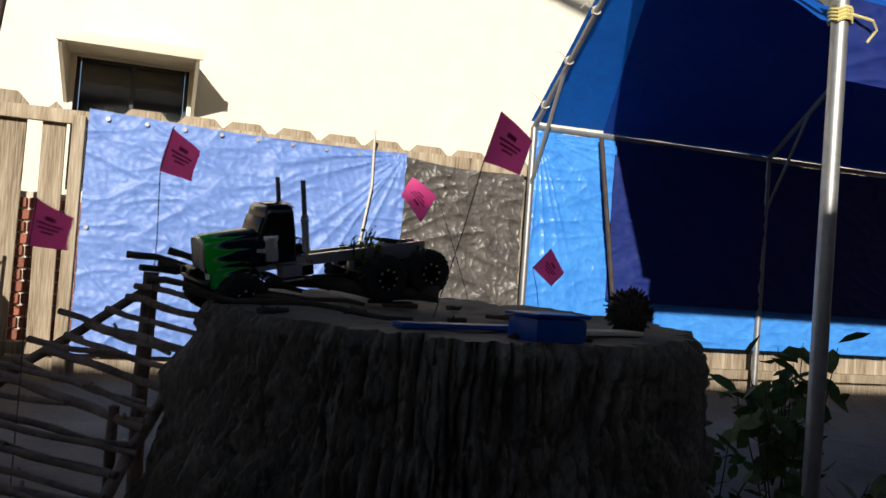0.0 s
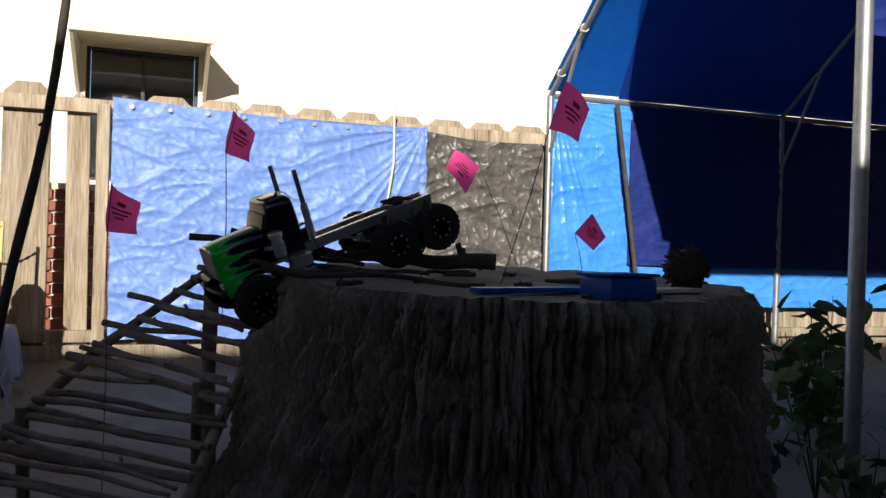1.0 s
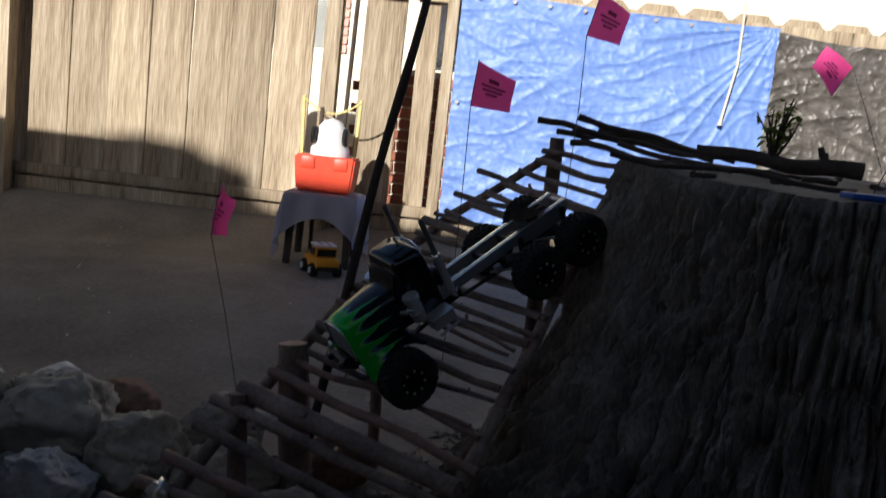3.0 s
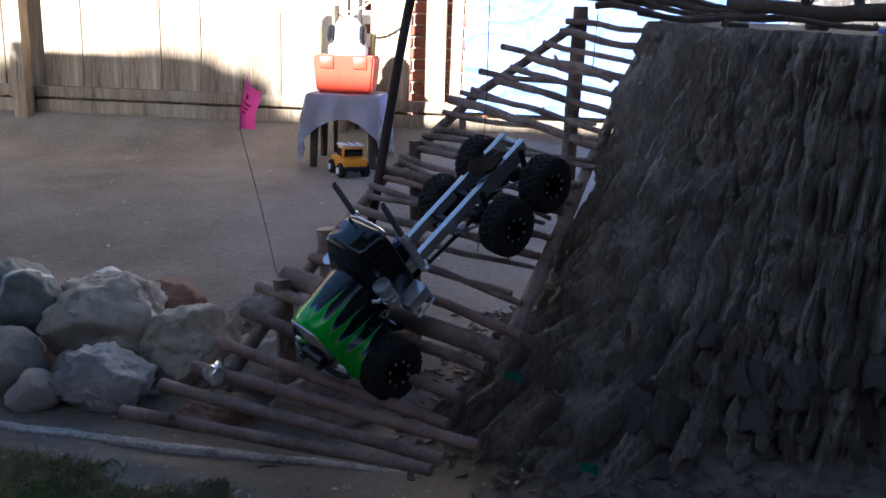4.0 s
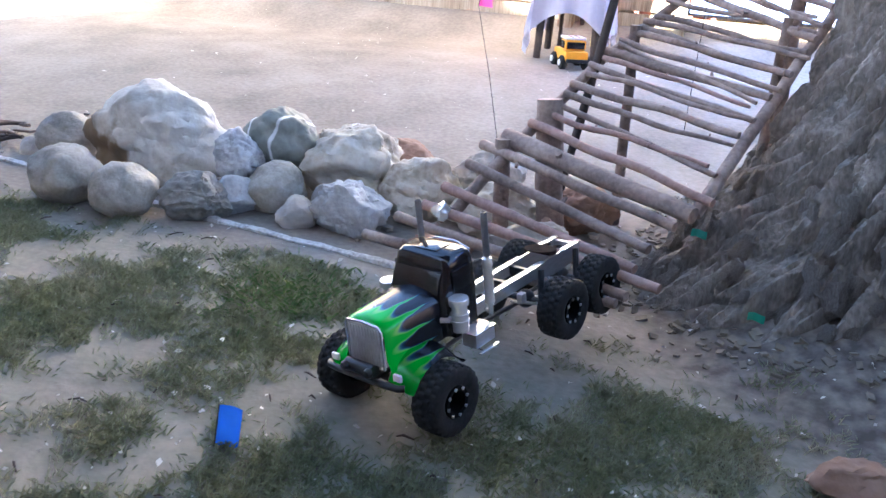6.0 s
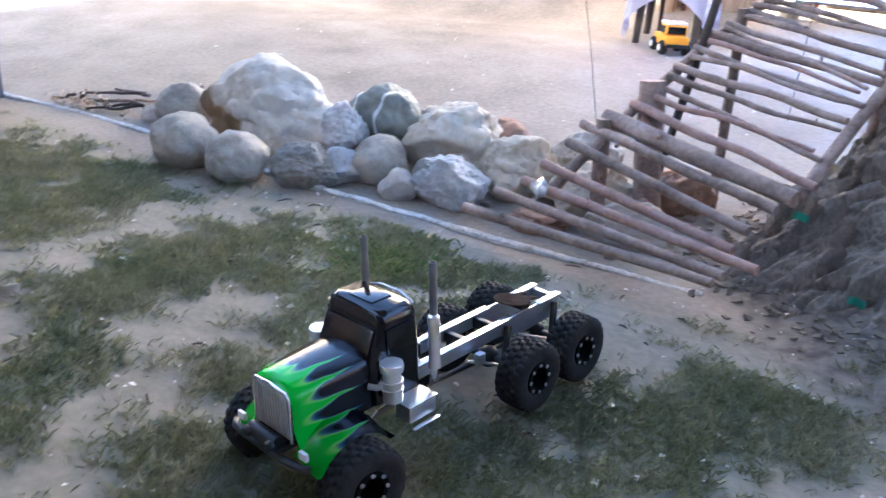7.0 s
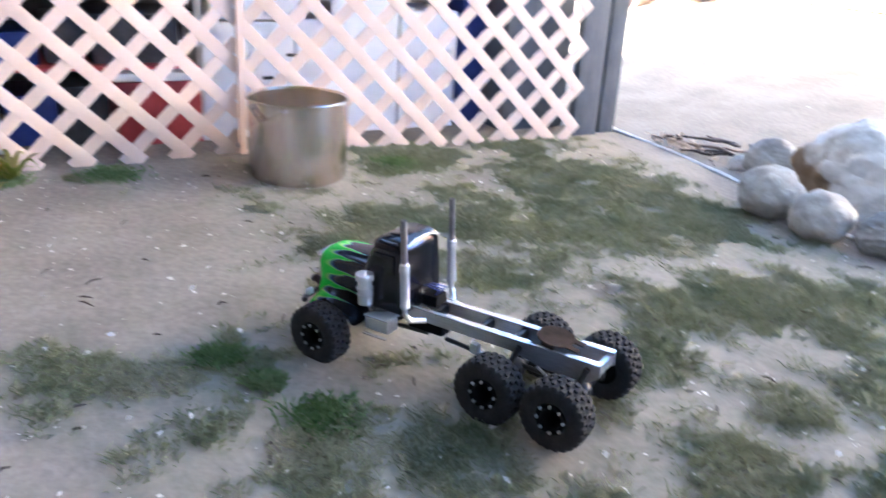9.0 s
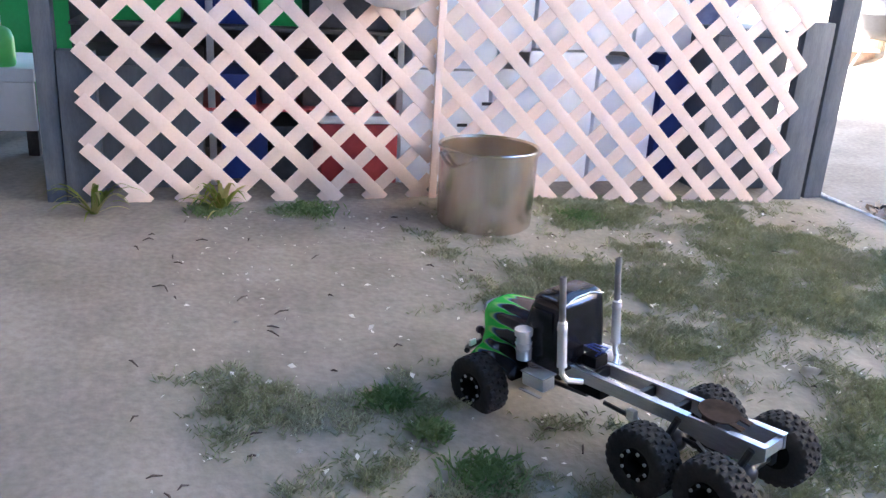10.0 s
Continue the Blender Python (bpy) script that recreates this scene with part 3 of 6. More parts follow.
# ---- house behind the fence ----
HY = 7.45
house = thing("house", "pale rendered house with brick-trimmed windows", "house", kind="structure")


def wall_with_holes(x0, x1, z0, z1, y0, y1, holes):
    """A wall along x, built of the blocks round its openings (x0, x1, z0, z1), left to right."""
    bm = bmesh.new()
    x = x0
    for a, b, lo, hi in holes:
        box(bm, (x, y0, z0), (a, y1, z1))
        box(bm, (a, y0, z0), (b, y1, lo))
        box(bm, (a, y0, hi), (b, y1, z1))
        x = b
    box(bm, (x, y0, z0), (x1, y1, z1))
    return bm


# The second opening is widened to hold the dark sheet for the hood's shade.
HOLES = [(0.95, 1.58, 1.4, 2.22), (2.27, 3.06, 1.35, 2.34)]
part("wall", wall_with_holes(0.22, 14, 0.0, 5.6, HY, HY + 0.25, HOLES), HOUSE, house)
for a, b, lo, hi in HOLES:
    win = part("window", boxed((a, HY + 0.1, lo), (b, HY + 0.115, hi)), GLASS, house, "glass pane of a sliding window")
    mid = (a + b) / 2
    for x in (a + 0.012, mid, b - 0.012):
        part("frame", boxed((x - 0.014, HY + 0.07, lo), (x + 0.014, HY + 0.098, hi), 0.002), WHITE if a < 2 else CLUTTER_SHADE, win)
    for z in (lo + 0.014, hi - 0.014):
        part("frame", boxed((a + 0.03, HY + 0.072, z - 0.012), (b - 0.03, HY + 0.096, z + 0.012), 0.002), WHITE if a < 2 else CLUTTER_SHADE, win)
    if a < 2:
        part("blind", boxed((a + 0.03, HY + 0.13, lo), (b - 0.03, HY + 0.135, hi)), BLIND, win)
    else:
        # Dark sheet that paints the shade under the hood; the frames are darkened too.
        part("curtain", boxed((a + 0.03, HY + 0.13, lo), (b - 0.03, HY + 0.135, hi)), CLUTTER_SHADE, win, "dark sheet standing for the shade under the hood")
brick_me = bpy.data.meshes.new("brick")
bm = boxed((-0.096, -0.02, -0.028), (0.096, 0.02, 0.028), 0.003)
bm.to_mesh(brick_me)
bm.free()
brick_me.materials.append(BRICK)
pale_me = brick_me.copy()
pale_me.materials.clear()
pale_me.materials.append(PINK_BRICK)
PY = 6.12  # front of the low brick pier before the wall
panel = part("brick_pier", boxed((1.98, PY - 0.03, 0.1), (2.66, PY + 0.3, 1.24)), MORTAR, house, "low pier of red brick before the house wall")
for j in range(16):
    for i in range(4):
        b = new("brick", brick_me)
        b.parent = panel
        b.matrix_basis = pose(2.03 + 0.205 * i + (0.1 if j % 2 else 0), PY - 0.034, 0.16 + 0.0677 * j)
for a, b, lo, hi in HOLES[:1]:
    for z in range(12):
        for x in (a - 0.036, b + 0.036):
            q = new("brick", pale_me)
            q.parent = house
            q.matrix_basis = pose(x, HY - 0.004, lo + 0.03 + 0.0677 * z) @ Matrix.Diagonal((0.36, 1, 1, 1))
    for i in range(int((b - a) / 0.0677) + 3):
        q = new("brick", pale_me)
        q.parent = house
        q.matrix_basis = pose(a - 0.05 + 0.0677 * i, HY - 0.006, hi + 0.036, 0, 90, 0) @ Matrix.Diagonal((0.36, 1, 1, 1))
hood = part("window_hood", boxed((2.2, HY - 0.58, 2.345), (3.12, HY - 0.002, 2.375), 0.004), TRIM, house, "pale board hood over a window")
part("fascia", boxed((2.2, HY - 0.61, 2.295), (3.14, HY - 0.582, 2.37), 0.004), TRIM, hood)
for x in (2.21, 3.09):
    bm = bmesh.new()
    prof = [(HY - 0.57, 2.34), (HY - 0.57, 2.28), (HY - 0.003, 1.98), (HY - 0.003, 2.34)]
    f = [[bm.verts.new((x + dx, y, z)) for y, z in prof] for dx in (0, 0.025)]
    bm.faces.new(f[0])
    bm.faces.new(reversed(f[1]))
    for i in range(4):
        bm.faces.new((f[0][i], f[0][(i + 1) % 4], f[1][(i + 1) % 4], f[1][i]))
    part("cheek", bm, TRIM, hood)

# ---- neighbour's shed left of the house ----
shed = thing("shed", "brown shingled wall of a neighbouring shed", "shed", kind="structure")
for j in range(14):
    part("shingle_course", boxed((-7, 8.0 + 0.012 * (j % 2), 0.2 + 0.19 * j), (0.6, 8.06 + 0.012 * (j % 2), 0.4 + 0.19 * j), 0.004), STICK_DARK if j < 1 else SHINGLE, shed)

# ---- house behind the camera, its porch and trees over it: unseen, added for shade ----
shade_house = thing("house_behind", "unseen plain house with low roof and porch, added to shade the yard", "house", kind="structure")
part("wall", boxed((-4.0, -6.3, 0.0), (14, -4.3, 3.9)), SHINGLE, shade_house)
bm = bmesh.new()
prof = [(-6.7, 3.9), (-3.9, 3.9), (-3.9, 3.97), (-5.3, 4.5), (-6.7, 3.97)]
a = [bm.verts.new((-4.1, y, z)) for y, z in prof]
b = [bm.verts.new((14.3, y, z)) for y, z in prof]
bm.faces.new(a)
bm.faces.new(reversed(b))
for i in range(5):
    bm.faces.new((a[i], a[(i + 1) % 5], b[(i + 1) % 5], b[i]))
part("roof", bm, SHINGLE, shade_house)
# Added porch: blocks sky light and sets the shade edge on the fence.
part("porch_roof", boxed((-2.3, -4.3, 2.57), (12, -0.6, 2.69)), SHINGLE, shade_house)
for x in (-2.2, 0.5, 6.0, 11.8):
    part("porch_post", boxed((x - 0.05, -0.8, -0.05), (x + 0.05, -0.7, 2.57), 0.004), TRIM, shade_house)

# Unseen house, added only to cut the sky light from the side.
side_house = thing("house_beside", "unseen plain brown house added to block sky light from the side", "house", kind="structure")
part("wall", boxed((10.6, -3.0, 0.0), (14.0, 5.3, 3.4)), SHINGLE, side_house)
part("roof", boxed((10.3, -3.2, 3.4), (14.2, 5.4, 3.6), 0.02), SHINGLE, side_house)


def tree(at, trunk_h, crowns, count, leaf, seed, label, ma=LEAF):
    """A trunk with limbs and a crown of many leaf sprays in uneven clumps."""
    r = random.Random(seed)
    t = thing("tree", label, "tree", kind="")
    bm = bmesh.new()
    top = Vector(at) + Vector((0, 0, trunk_h))
    tube(bm, [Vector(at), Vector(at).lerp(top, 0.5) + Vector((0.08, 0.05, 0)), top], [0.22, 0.16, 0.11], 10)
    for c, _ in crowns:
        mid = top.lerp(Vector(c), 0.5) + Vector((r.uniform(-0.2, 0.2), r.uniform(-0.2, 0.2), 0.1))
        tube(bm, [top, mid, Vector(c)], [0.09, 0.05, 0.02], 7)
    part("trunk", bm, STICK_DARK, t)
    verts, faces = [], []
    for k in range(count):
        c, s = crowns[r.randrange(len(crowns))]
        d = Vector((r.gauss(0, 1), r.gauss(0, 1), r.gauss(0, 1))).normalized() * r.uniform(0.3, 1) ** 0.5
        p = Vector(c) + Vector((d.x * s[0], d.y * s[1], d.z * s[2]))
        e = Euler((r.uniform(-0.7, 0.7), r.uniform(-0.7, 0.7), r.uniform(0, 6.3))).to_matrix()
        i = len(verts)
        w = leaf * r.uniform(0.6, 1.3)
        verts += [tuple(p + e @ Vector(q)) for q in ((-w, 0, 0), (0, -w * 0.45, w * 0.1), (w, 0, 0), (0, w * 0.45, w * 0.1))]
        faces.append((i, i + 1, i + 2, i + 3))
    me = bpy.data.meshes.new("crown")
    me.from_pydata(verts, [], faces)
    me.materials.append(ma)
    o = new("crown", me)
    o.parent = t
    return t


# Unseen crowns, added to shape the top of the shade on the fence.
tree((-3.4, -3.4, 0), 3.2, [((-2.45, -3.9, 3.9), (0.5, 0.4, 0.36)), ((-2.15, -3.9, 3.88), (0.3, 0.4, 0.3)), ((-3.3, -3.9, 3.84), (0.8, 0.4, 0.34))], 7000, 0.1, 2, "unseen leafy tree added for the uneven shade edge on the fence")
# Unseen crowns, added high up to hold back sky light.
tree((7.8, -0.4, 0), 5.2, [((1.2, 0.5, 7.8), (2.4, 2.4, 0.7)), ((4.4, 0.8, 7.9), (2.4, 2.4, 0.8)), ((7.6, 0.6, 8.0), (2.4, 2.2, 0.9)), ((-1.6, 0.6, 7.8), (2.0, 2.2, 0.7)), ((2.6, 2.8, 8.2), (2.6, 1.8, 0.7)), ((6.2, 3.0, 8.3), (2.6, 1.8, 0.8)), ((10.2, 0.8, 7.9), (2.2, 2.6, 0.9)), ((0.3, -2.9, 8.5), (2.6, 2.0, 0.7)), ((4.3, -2.9, 8.6), (2.6, 2.0, 0.7)), ((8.3, -2.9, 8.5), (2.6, 2.0, 0.7)), ((-4.2, 0.4, 8.2), (2.0, 2.2, 0.7))], 22000, 0.3, 3, "unseen spreading tree added to dim the sky over the yard", DARK_LEAF)

# ---- lattice screen ----
lattice = thing("lattice_screen", "pale pink diagonal lattice screen between grey posts", "lattice", kind="structure")
LAT = 0.1082  # spacing of the slats, square to them


def lattice_panel(origin, turn, length, height, rise, fall):
    """Two layers of slats at 45 degrees, cut to the panel; rise and fall: heights at its start of one slat of either layer."""
    m = Matrix.Translation(origin) @ Matrix.Rotation(turn, 4, "Z")
    step = LAT * math.sqrt(2)
    for layer, c in ((0, rise), (1, fall)):
        bm = bmesh.new()
        for k in range(-20, 21):
            z0 = c + k * step
            s = 1 if layer == 0 else -1
            # z = z0 + s * y, cut to 0..length and 0..height
            cuts = sorted((((0 - z0) * s), ((height - z0) * s)))
            y0, y1 = max(0.0, cuts[0]), min(length, cuts[1])
            if y1 - y0 < 0.03:
                continue
            d = Vector((0, y1 - y0, s * (y1 - y0)))
            x0 = 0.0 if layer else -0.0034
            box(bm, (x0, 0, -0.0212), (x0 + 0.0033, d.length, 0.0212), 0.0008, m @ Matrix.Translation((0, y0, z0 + s * y0)) @ Matrix.Rotation(math.atan2(d.z, d.y), 4, "X"))
        yield bm


for origin, turn, length, rise, fall in (((0.009, -0.075, 0.0), radians(0.6), 1.115, 0.0325, 0.1825), ((0.02, 1.04, 0.0), -radians(5.15), 1.32, 0.206 - 0.39, 0.206 + 0.39)):
    for bm in lattice_panel(origin, turn, length, 1.22, rise, fall):
        part("slat_layer", bm, LATTICE, lattice)
part("batten", boxed((0.009, 1.03, 0.0), (0.024, 1.056, 1.25), 0.003), LATTICE, lattice)
part("post", boxed((-0.1, -0.2, -0.05), (-0.03, -0.142, 1.7), 0.004), POST_GREY, lattice)
part("post", boxed((-0.08, -0.138, -0.05), (-0.02, -0.03, 0.47), 0.004), POST_GREY, lattice)
part("post", boxed((0.05, 2.38, -0.05), (0.09, 2.5, 0.66), 0.004), POST_GREY, lattice)
part("post", boxed((0.0, 2.53, -0.05), (0.07, 2.61, 1.7), 0.004), POST_GREY, lattice)

# ---- dark backing wall and unseen roof, added to darken behind the lattice ----
backing = thing("lattice_backing", "dark backing wall and unseen roof added to darken behind the lattice", "lean-to", kind="structure")
part("back_wall", boxed((-0.82, -0.2, -0.05), (-0.78, 2.62, 1.7)), CLUTTER_SHADE, backing)
part("roof", boxed((-0.86, -0.25, 1.7), (0.02, 2.66, 1.74)), CLUTTER_SHADE, backing)


# ---- hung sheets ----
def hung(x0, x1, ztop0, ztop1, zlow, y, amp, seed, pull=None):
    """A wrinkled sheet; pull: a point from which creases run out."""
    def fn(u, v):
        x = x0 + (x1 - x0) * u
        top = ztop0 + (ztop1 - ztop0) * u - 0.02 * math.sin(math.pi * u)
        z = zlow + (top - zlow) * v
        def fold(p, sharp):
            return max(0.0, 1 - sharp * abs(noise.noise(p))) ** 1.5
        bend = 0.5 * noise.noise((x * 3, z * 3, seed + 5))
        w = amp * (0.5 * noise.noise((x * 1.7 + z, z * 1.7 - x, seed)) + 0.28 * fold((x * 4 + z * 6 + bend, z * 2.2 - x * 1.2, seed), 3.5) + 0.24 * fold((x * 3 - z * 9 + bend, z * 4 + x * 2, seed + 3), 3.5) + 0.09 * fold((x * 15 + bend, z * 12 + x * 5, seed), 3.0) + 0.07 * fold((x * 8 + z * 26, z * 9 - x * 14, seed + 7), 3.0) + 0.03 * noise.noise((x * 40, z * 34, seed)))
        if pull:
            a, r = math.atan2(z - pull[1], x - pull[0]), math.hypot(z - pull[1], x - pull[0])
            w += amp * 0.38 * fold((a * 6 + 0.4 * bend, r * 0.7, seed), 3.0) * math.exp(-((r - 0.45) / 0.5) ** 2)
        return (x, y - 0.012 - 1.3 * amp - w, z)
    return sheet(fn, 230, 170)


blue_tarp = tagged(part("blue_tarp", hung(2.57, 4.235, 1.645, 1.61, 0.42, FENCE_Y - 0.06, 0.03, 3.0, (4.22, 1.6)), BLUE_TARP), "wrinkled light blue plastic tarp hung on the fence", "tarp")
for k in range(9):  # eyelets along the hems
    gx, gz = (2.66 + 0.185 * k, 1.6 - 0.0035 * k) if k < 8 else (2.6, 1.05)
    part("eyelet", lathe(bmesh.new(), [(0.005, 0.0), (0.011, 0.0), (0.011, 0.003), (0.005, 0.003)], 14, Matrix.Translation((gx, FENCE_Y - 0.128, gz)) @ Matrix.Rotation(radians(90), 4, "X")), CHROME, blue_tarp)
tagged(part("grey_sheet", hung(4.215, 4.94, 1.585, 1.565, 0.4, FENCE_Y - 0.065, 0.056, 9.0), GREY_TARP), "creased grey plastic sheet hung on the fence", "plastic sheet")
tagged(part("rope", tubed([(4.03, FENCE_Y - 0.14, 1.72), (4.03, FENCE_Y - 0.16, 1.4), (3.99, FENCE_Y - 0.16, 1.12), (3.985, FENCE_Y - 0.16, 1.08)], [0.007, 0.007, 0.007, 0.014], 6), CLOTH_CREAM), "thin cream rope hanging down over the blue tarp", "rope")

# ---- canopy ----
canopy = thing("canopy", "blue tarp canopy on a pale pipe frame", "canopy")
EAVE, RIDGE, YB, YM, YE = 1.86, 2.72, 5.38, 4.24, 3.1


def sunk(x, y, z):
    return (x, y, max(z, ground_z(x, y) - 0.03))


# One tarp in pieces, bright where sunlit and coloured dark where shaded.
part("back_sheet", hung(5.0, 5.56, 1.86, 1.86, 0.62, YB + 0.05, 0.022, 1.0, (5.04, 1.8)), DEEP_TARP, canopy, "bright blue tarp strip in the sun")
part("inner_sheet", hung(5.55, 9.2, 1.86, 1.86, 0.86, YB + 0.03, 0.02, 4.0), SHADED_TARP, canopy, "part of the blue tarp coloured dark for the shade of the canopy")
part("low_sheet", hung(5.5, 9.2, 0.9, 0.9, 0.6, YB + 0.06, 0.02, 6.0), DEEP_TARP, canopy, "low part of the blue tarp kept bright where the sun reaches")


def roof_at(x0, x1, lift, lean=0.0):
    return sheet(lambda u, v: (x0 + lean * (1 - abs(2 * v - 1)) * (1 - u) + (x1 - x0) * u, YB + (YE - YB) * v, (EAVE + (RIDGE - EAVE) * (1 - abs(2 * v - 1))) + lift + 0.012 * noise.noise((u * 9, v * 9, 1))), 30, 24)


part("roof_sheet", roof_at(4.975, 9.4, 0.034), ROOF_TARP, canopy)
# This layer paints the shade on the underside of the roof.
part("roof_shade_layer", roof_at(5.46, 9.38, 0.02, -0.34), ROOF_SHADE, canopy, "roof tarp layer coloured dark for the shade inside the canopy")
# Added eave edge, cut so light reaches only the foot of the back tarp.
part("front_sheet", hung(5.06, 9.3, 1.98, 1.98, 1.7, YE + 0.03, 0.02, 7.0), SHADED_TARP, canopy, "dark tarp edge added at the eave to shade the back sheets")
part("dark_pole", tubed([(5.42, YB - 0.06, 1.84), (5.5, YB - 0.07, 1.3), (5.63, YB - 0.06, 0.5)], 0.014, 8), STICK_DARK, canopy, "dark pole behind the tarp edge")
for x in (5.0, 6.7, 8.0, 9.3):
    for y in (YB, YE):
        if y == YE and x == 6.7:
            continue
        px = x + (0.055 if y == YE else 0.0)
        part("pole", tubed([sunk(px, y, -1), (px, y, EAVE if y == YB else 2.02)], 0.021 if y == YB else 0.028, 12), PIPE, canopy)
    part("rafter", tubed([(x, YB, EAVE), (x, YM, RIDGE), (x, YE, EAVE + 0.1)], 0.017, 8), PIPE, canopy)
    part("brace", tubed([(x, YB, 1.5), (x, YB - 0.35, 2.12)], 0.012, 6), PIPE, canopy)
for y, z in ((YB, EAVE), (YM, RIDGE), (YE, EAVE + 0.1)):
    part("purlin", tubed([(5.0, y, z), (9.3, y, z)], 0.017, 8), PIPE, canopy)
rng = random.Random(8)
for k in range(4):
    f = 0.15 + 0.24 * k + rng.uniform(-0.04, 0.04)
    y, z = YB + (YM - YB) * f, EAVE + (RIDGE - EAVE) * f
    bm = bmesh.new()
    for j in range(2):
        ring = [(5.0 + 0.022 * math.cos(a) - 0.004, y + 0.014 * j + 0.008 * math.sin(2 * a), z + 0.022 * math.sin(a)) for a in (2 * math.pi * i / 8 for i in range(9))]
        tube(bm, ring, 0.004, 5)
    tube(bm, [(4.98, y, z), (4.93, y - 0.02, z + 0.03), (4.9, y, z + rng.uniform(-0.03, 0.06))], 0.003, 5)
    part("tie", bm, CLOTH_CREAM, canopy, "cream rope tie")
bm = bmesh.new()
for j in range(4):
    tube(bm, [(5.055 + 0.036 * math.cos(a), YE + 0.036 * math.sin(a), 1.9 + 0.012 * j + 0.006 * math.sin(3 * a)) for a in (2 * math.pi * i / 10 for i in range(11))], 0.006, 5)
tube(bm, [(5.075, YE - 0.03, 1.92), (5.135, YE - 0.06, 1.9), (5.175, YE - 0.04, 1.88), (5.155, YE - 0.02, 1.84)], 0.005, 5)
part("yellow_tie", bm, YELLOW, canopy, "pale yellow rope wound round a pole")

# ---- rocks ----
def rock_mesh(seed, size, angular, detail=4):
    r = random.Random(seed)
    bm = bmesh.new()
    bmesh.ops.create_icosphere(bm, subdivisions=detail, radius=0.5)
    planes = [(Vector((r.uniform(-1, 1), r.uniform(-1, 1), r.uniform(-0.7, 1))).normalized(), r.uniform(0.3, 0.44)) for _ in range(int(3 + 11 * angular))]
    o = Vector((seed * 3.1, seed * 1.7, 0))
    for v in bm.verts:
        p = v.co.copy()
        for n, d in planes:
            k = p.dot(n) - d
            if k > 0:
                p -= n * k * (0.5 + 0.48 * angular)
        w = p.normalized()
        p += w * (0.06 * noise.noise(w * 1.7 + o) + (0.02 + 0.035 * angular) * noise.noise(w * 4.5 + o) + (0.008 + 0.018 * angular) * noise.noise(w * 12 + o) + 0.008 * angular * noise.noise(w * 28 + o))
        v.co = Vector((p.x * size[0], p.y * size[1], p.z * size[2]))
    for f in bm.faces:
        f.smooth = True
    return bm


ROCKS = [  # x, y, bottom, (sizes), turn, angular, material, label
    (1.092, 2.386, -0.015, (0.2, 0.185, 0.175), 15, 0.05, ROCK_GREY, "smooth rounded grey boulder in a rock border"),
    (1.294, 2.375, -0.02, (0.185, 0.175, 0.16), 60, 0.05, ROCK_GREY, "smooth rounded grey boulder in a rock border"),
    (1.492, 2.424, -0.015, (0.205, 0.14, 0.145), 10, 0.9, ROCK_DARK, "angular dark grey rock in a rock border"),
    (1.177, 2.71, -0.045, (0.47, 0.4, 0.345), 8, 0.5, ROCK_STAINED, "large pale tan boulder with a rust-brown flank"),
    (1.516, 2.61, 0.05, (0.155, 0.15, 0.16), 25, 0.85, ROCK_BLUE, "blocky blue-grey stone wedged among boulders"),
    (1.576, 2.753, 0.06, (0.245, 0.22, 0.205), -12, 0.4, ROCK_VEIN, "dark green-grey boulder with white veins"),
    (1.551, 2.505, -0.01, (0.145, 0.13, 0.115), 40, 0.6, ROCK_BLUE, "small blue-grey stone in a rock border"),
    (1.638, 2.583, -0.02, (0.18, 0.17, 0.165), 5, 0.15, ROCK_GREY, "rounded grey stone half hidden by others"),
    (1.756, 2.49, -0.015, (0.115, 0.11, 0.1), 33, 0.5, ROCK_PALE, "small pale stone at the kerb"),
    (1.807, 2.57, -0.015, (0.1, 0.1, 0.12), 70, 0.5, ROCK_DARK, "small dark stone between larger rocks"),
    (1.891, 2.515, -0.02, (0.22, 0.18, 0.18), 20, 0.95, ROCK_BLUE, "angular pale blue-grey rock at the kerb"),
    (1.784, 2.775, -0.005, (0.37, 0.28, 0.27), -18, 0.9, ROCK_TAN, "rough crystalline tan rock"),
    (1.7, 2.985, 0.075, (0.14, 0.12, 0.1), 0, 0.4, ROCK_WHITE, "bright white stone on top of the border"),
    (1.864, 2.976, 0.03, (0.2, 0.16, 0.12), 30, 0.4, ROCK_BROWN, "rust-brown stone at the back of the border"),
    (2.045, 2.69, -0.015, (0.25, 0.22, 0.2), 12, 0.9, ROCK_TAN, "blocky tan rock beside the stick ramp"),
    (2.18, 2.86, 0.03, (0.22, 0.19, 0.16), 48, 0.8, ROCK_PALE, "pale rock beside the stick ramp"),
    (2.25, 2.68, -0.01, (0.26, 0.22, 0.18), 5, 0.9, ROCK_TAN, "tan rock under the stick ramp"),
    (2.16, 2.5, -0.03, (0.2, 0.14, 0.085), -8, 0.9, ROCK_BROWN, "flat red-brown slab under the stick ramp"),
    (2.38, 2.53, -0.03, (0.24, 0.2, 0.14), 20, 0.8, ROCK_PALE, "pale rock under the stick ramp"),
    (2.47, 2.78, 0.0, (0.2, 0.17, 0.16), 0, 0.8, ROCK_BROWN, "brown rock under the stick ramp"),
    (0.8, 2.74, -0.03, (0.21, 0.18, 0.17), 0, 0.15, ROCK_GREY, "rounded grey boulder at the end of the border"),
    (0.7, 2.68, -0.02, (0.09, 0.08, 0.08), 0, 0.4, ROCK_PALE, "small pale stone at the end of the border"),
]
for i, (x, y, z, size, turn, ang, ma, lab) in enumerate(ROCKS):
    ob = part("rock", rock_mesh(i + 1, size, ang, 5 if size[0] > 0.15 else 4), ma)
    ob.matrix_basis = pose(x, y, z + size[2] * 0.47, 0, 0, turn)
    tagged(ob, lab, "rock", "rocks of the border")
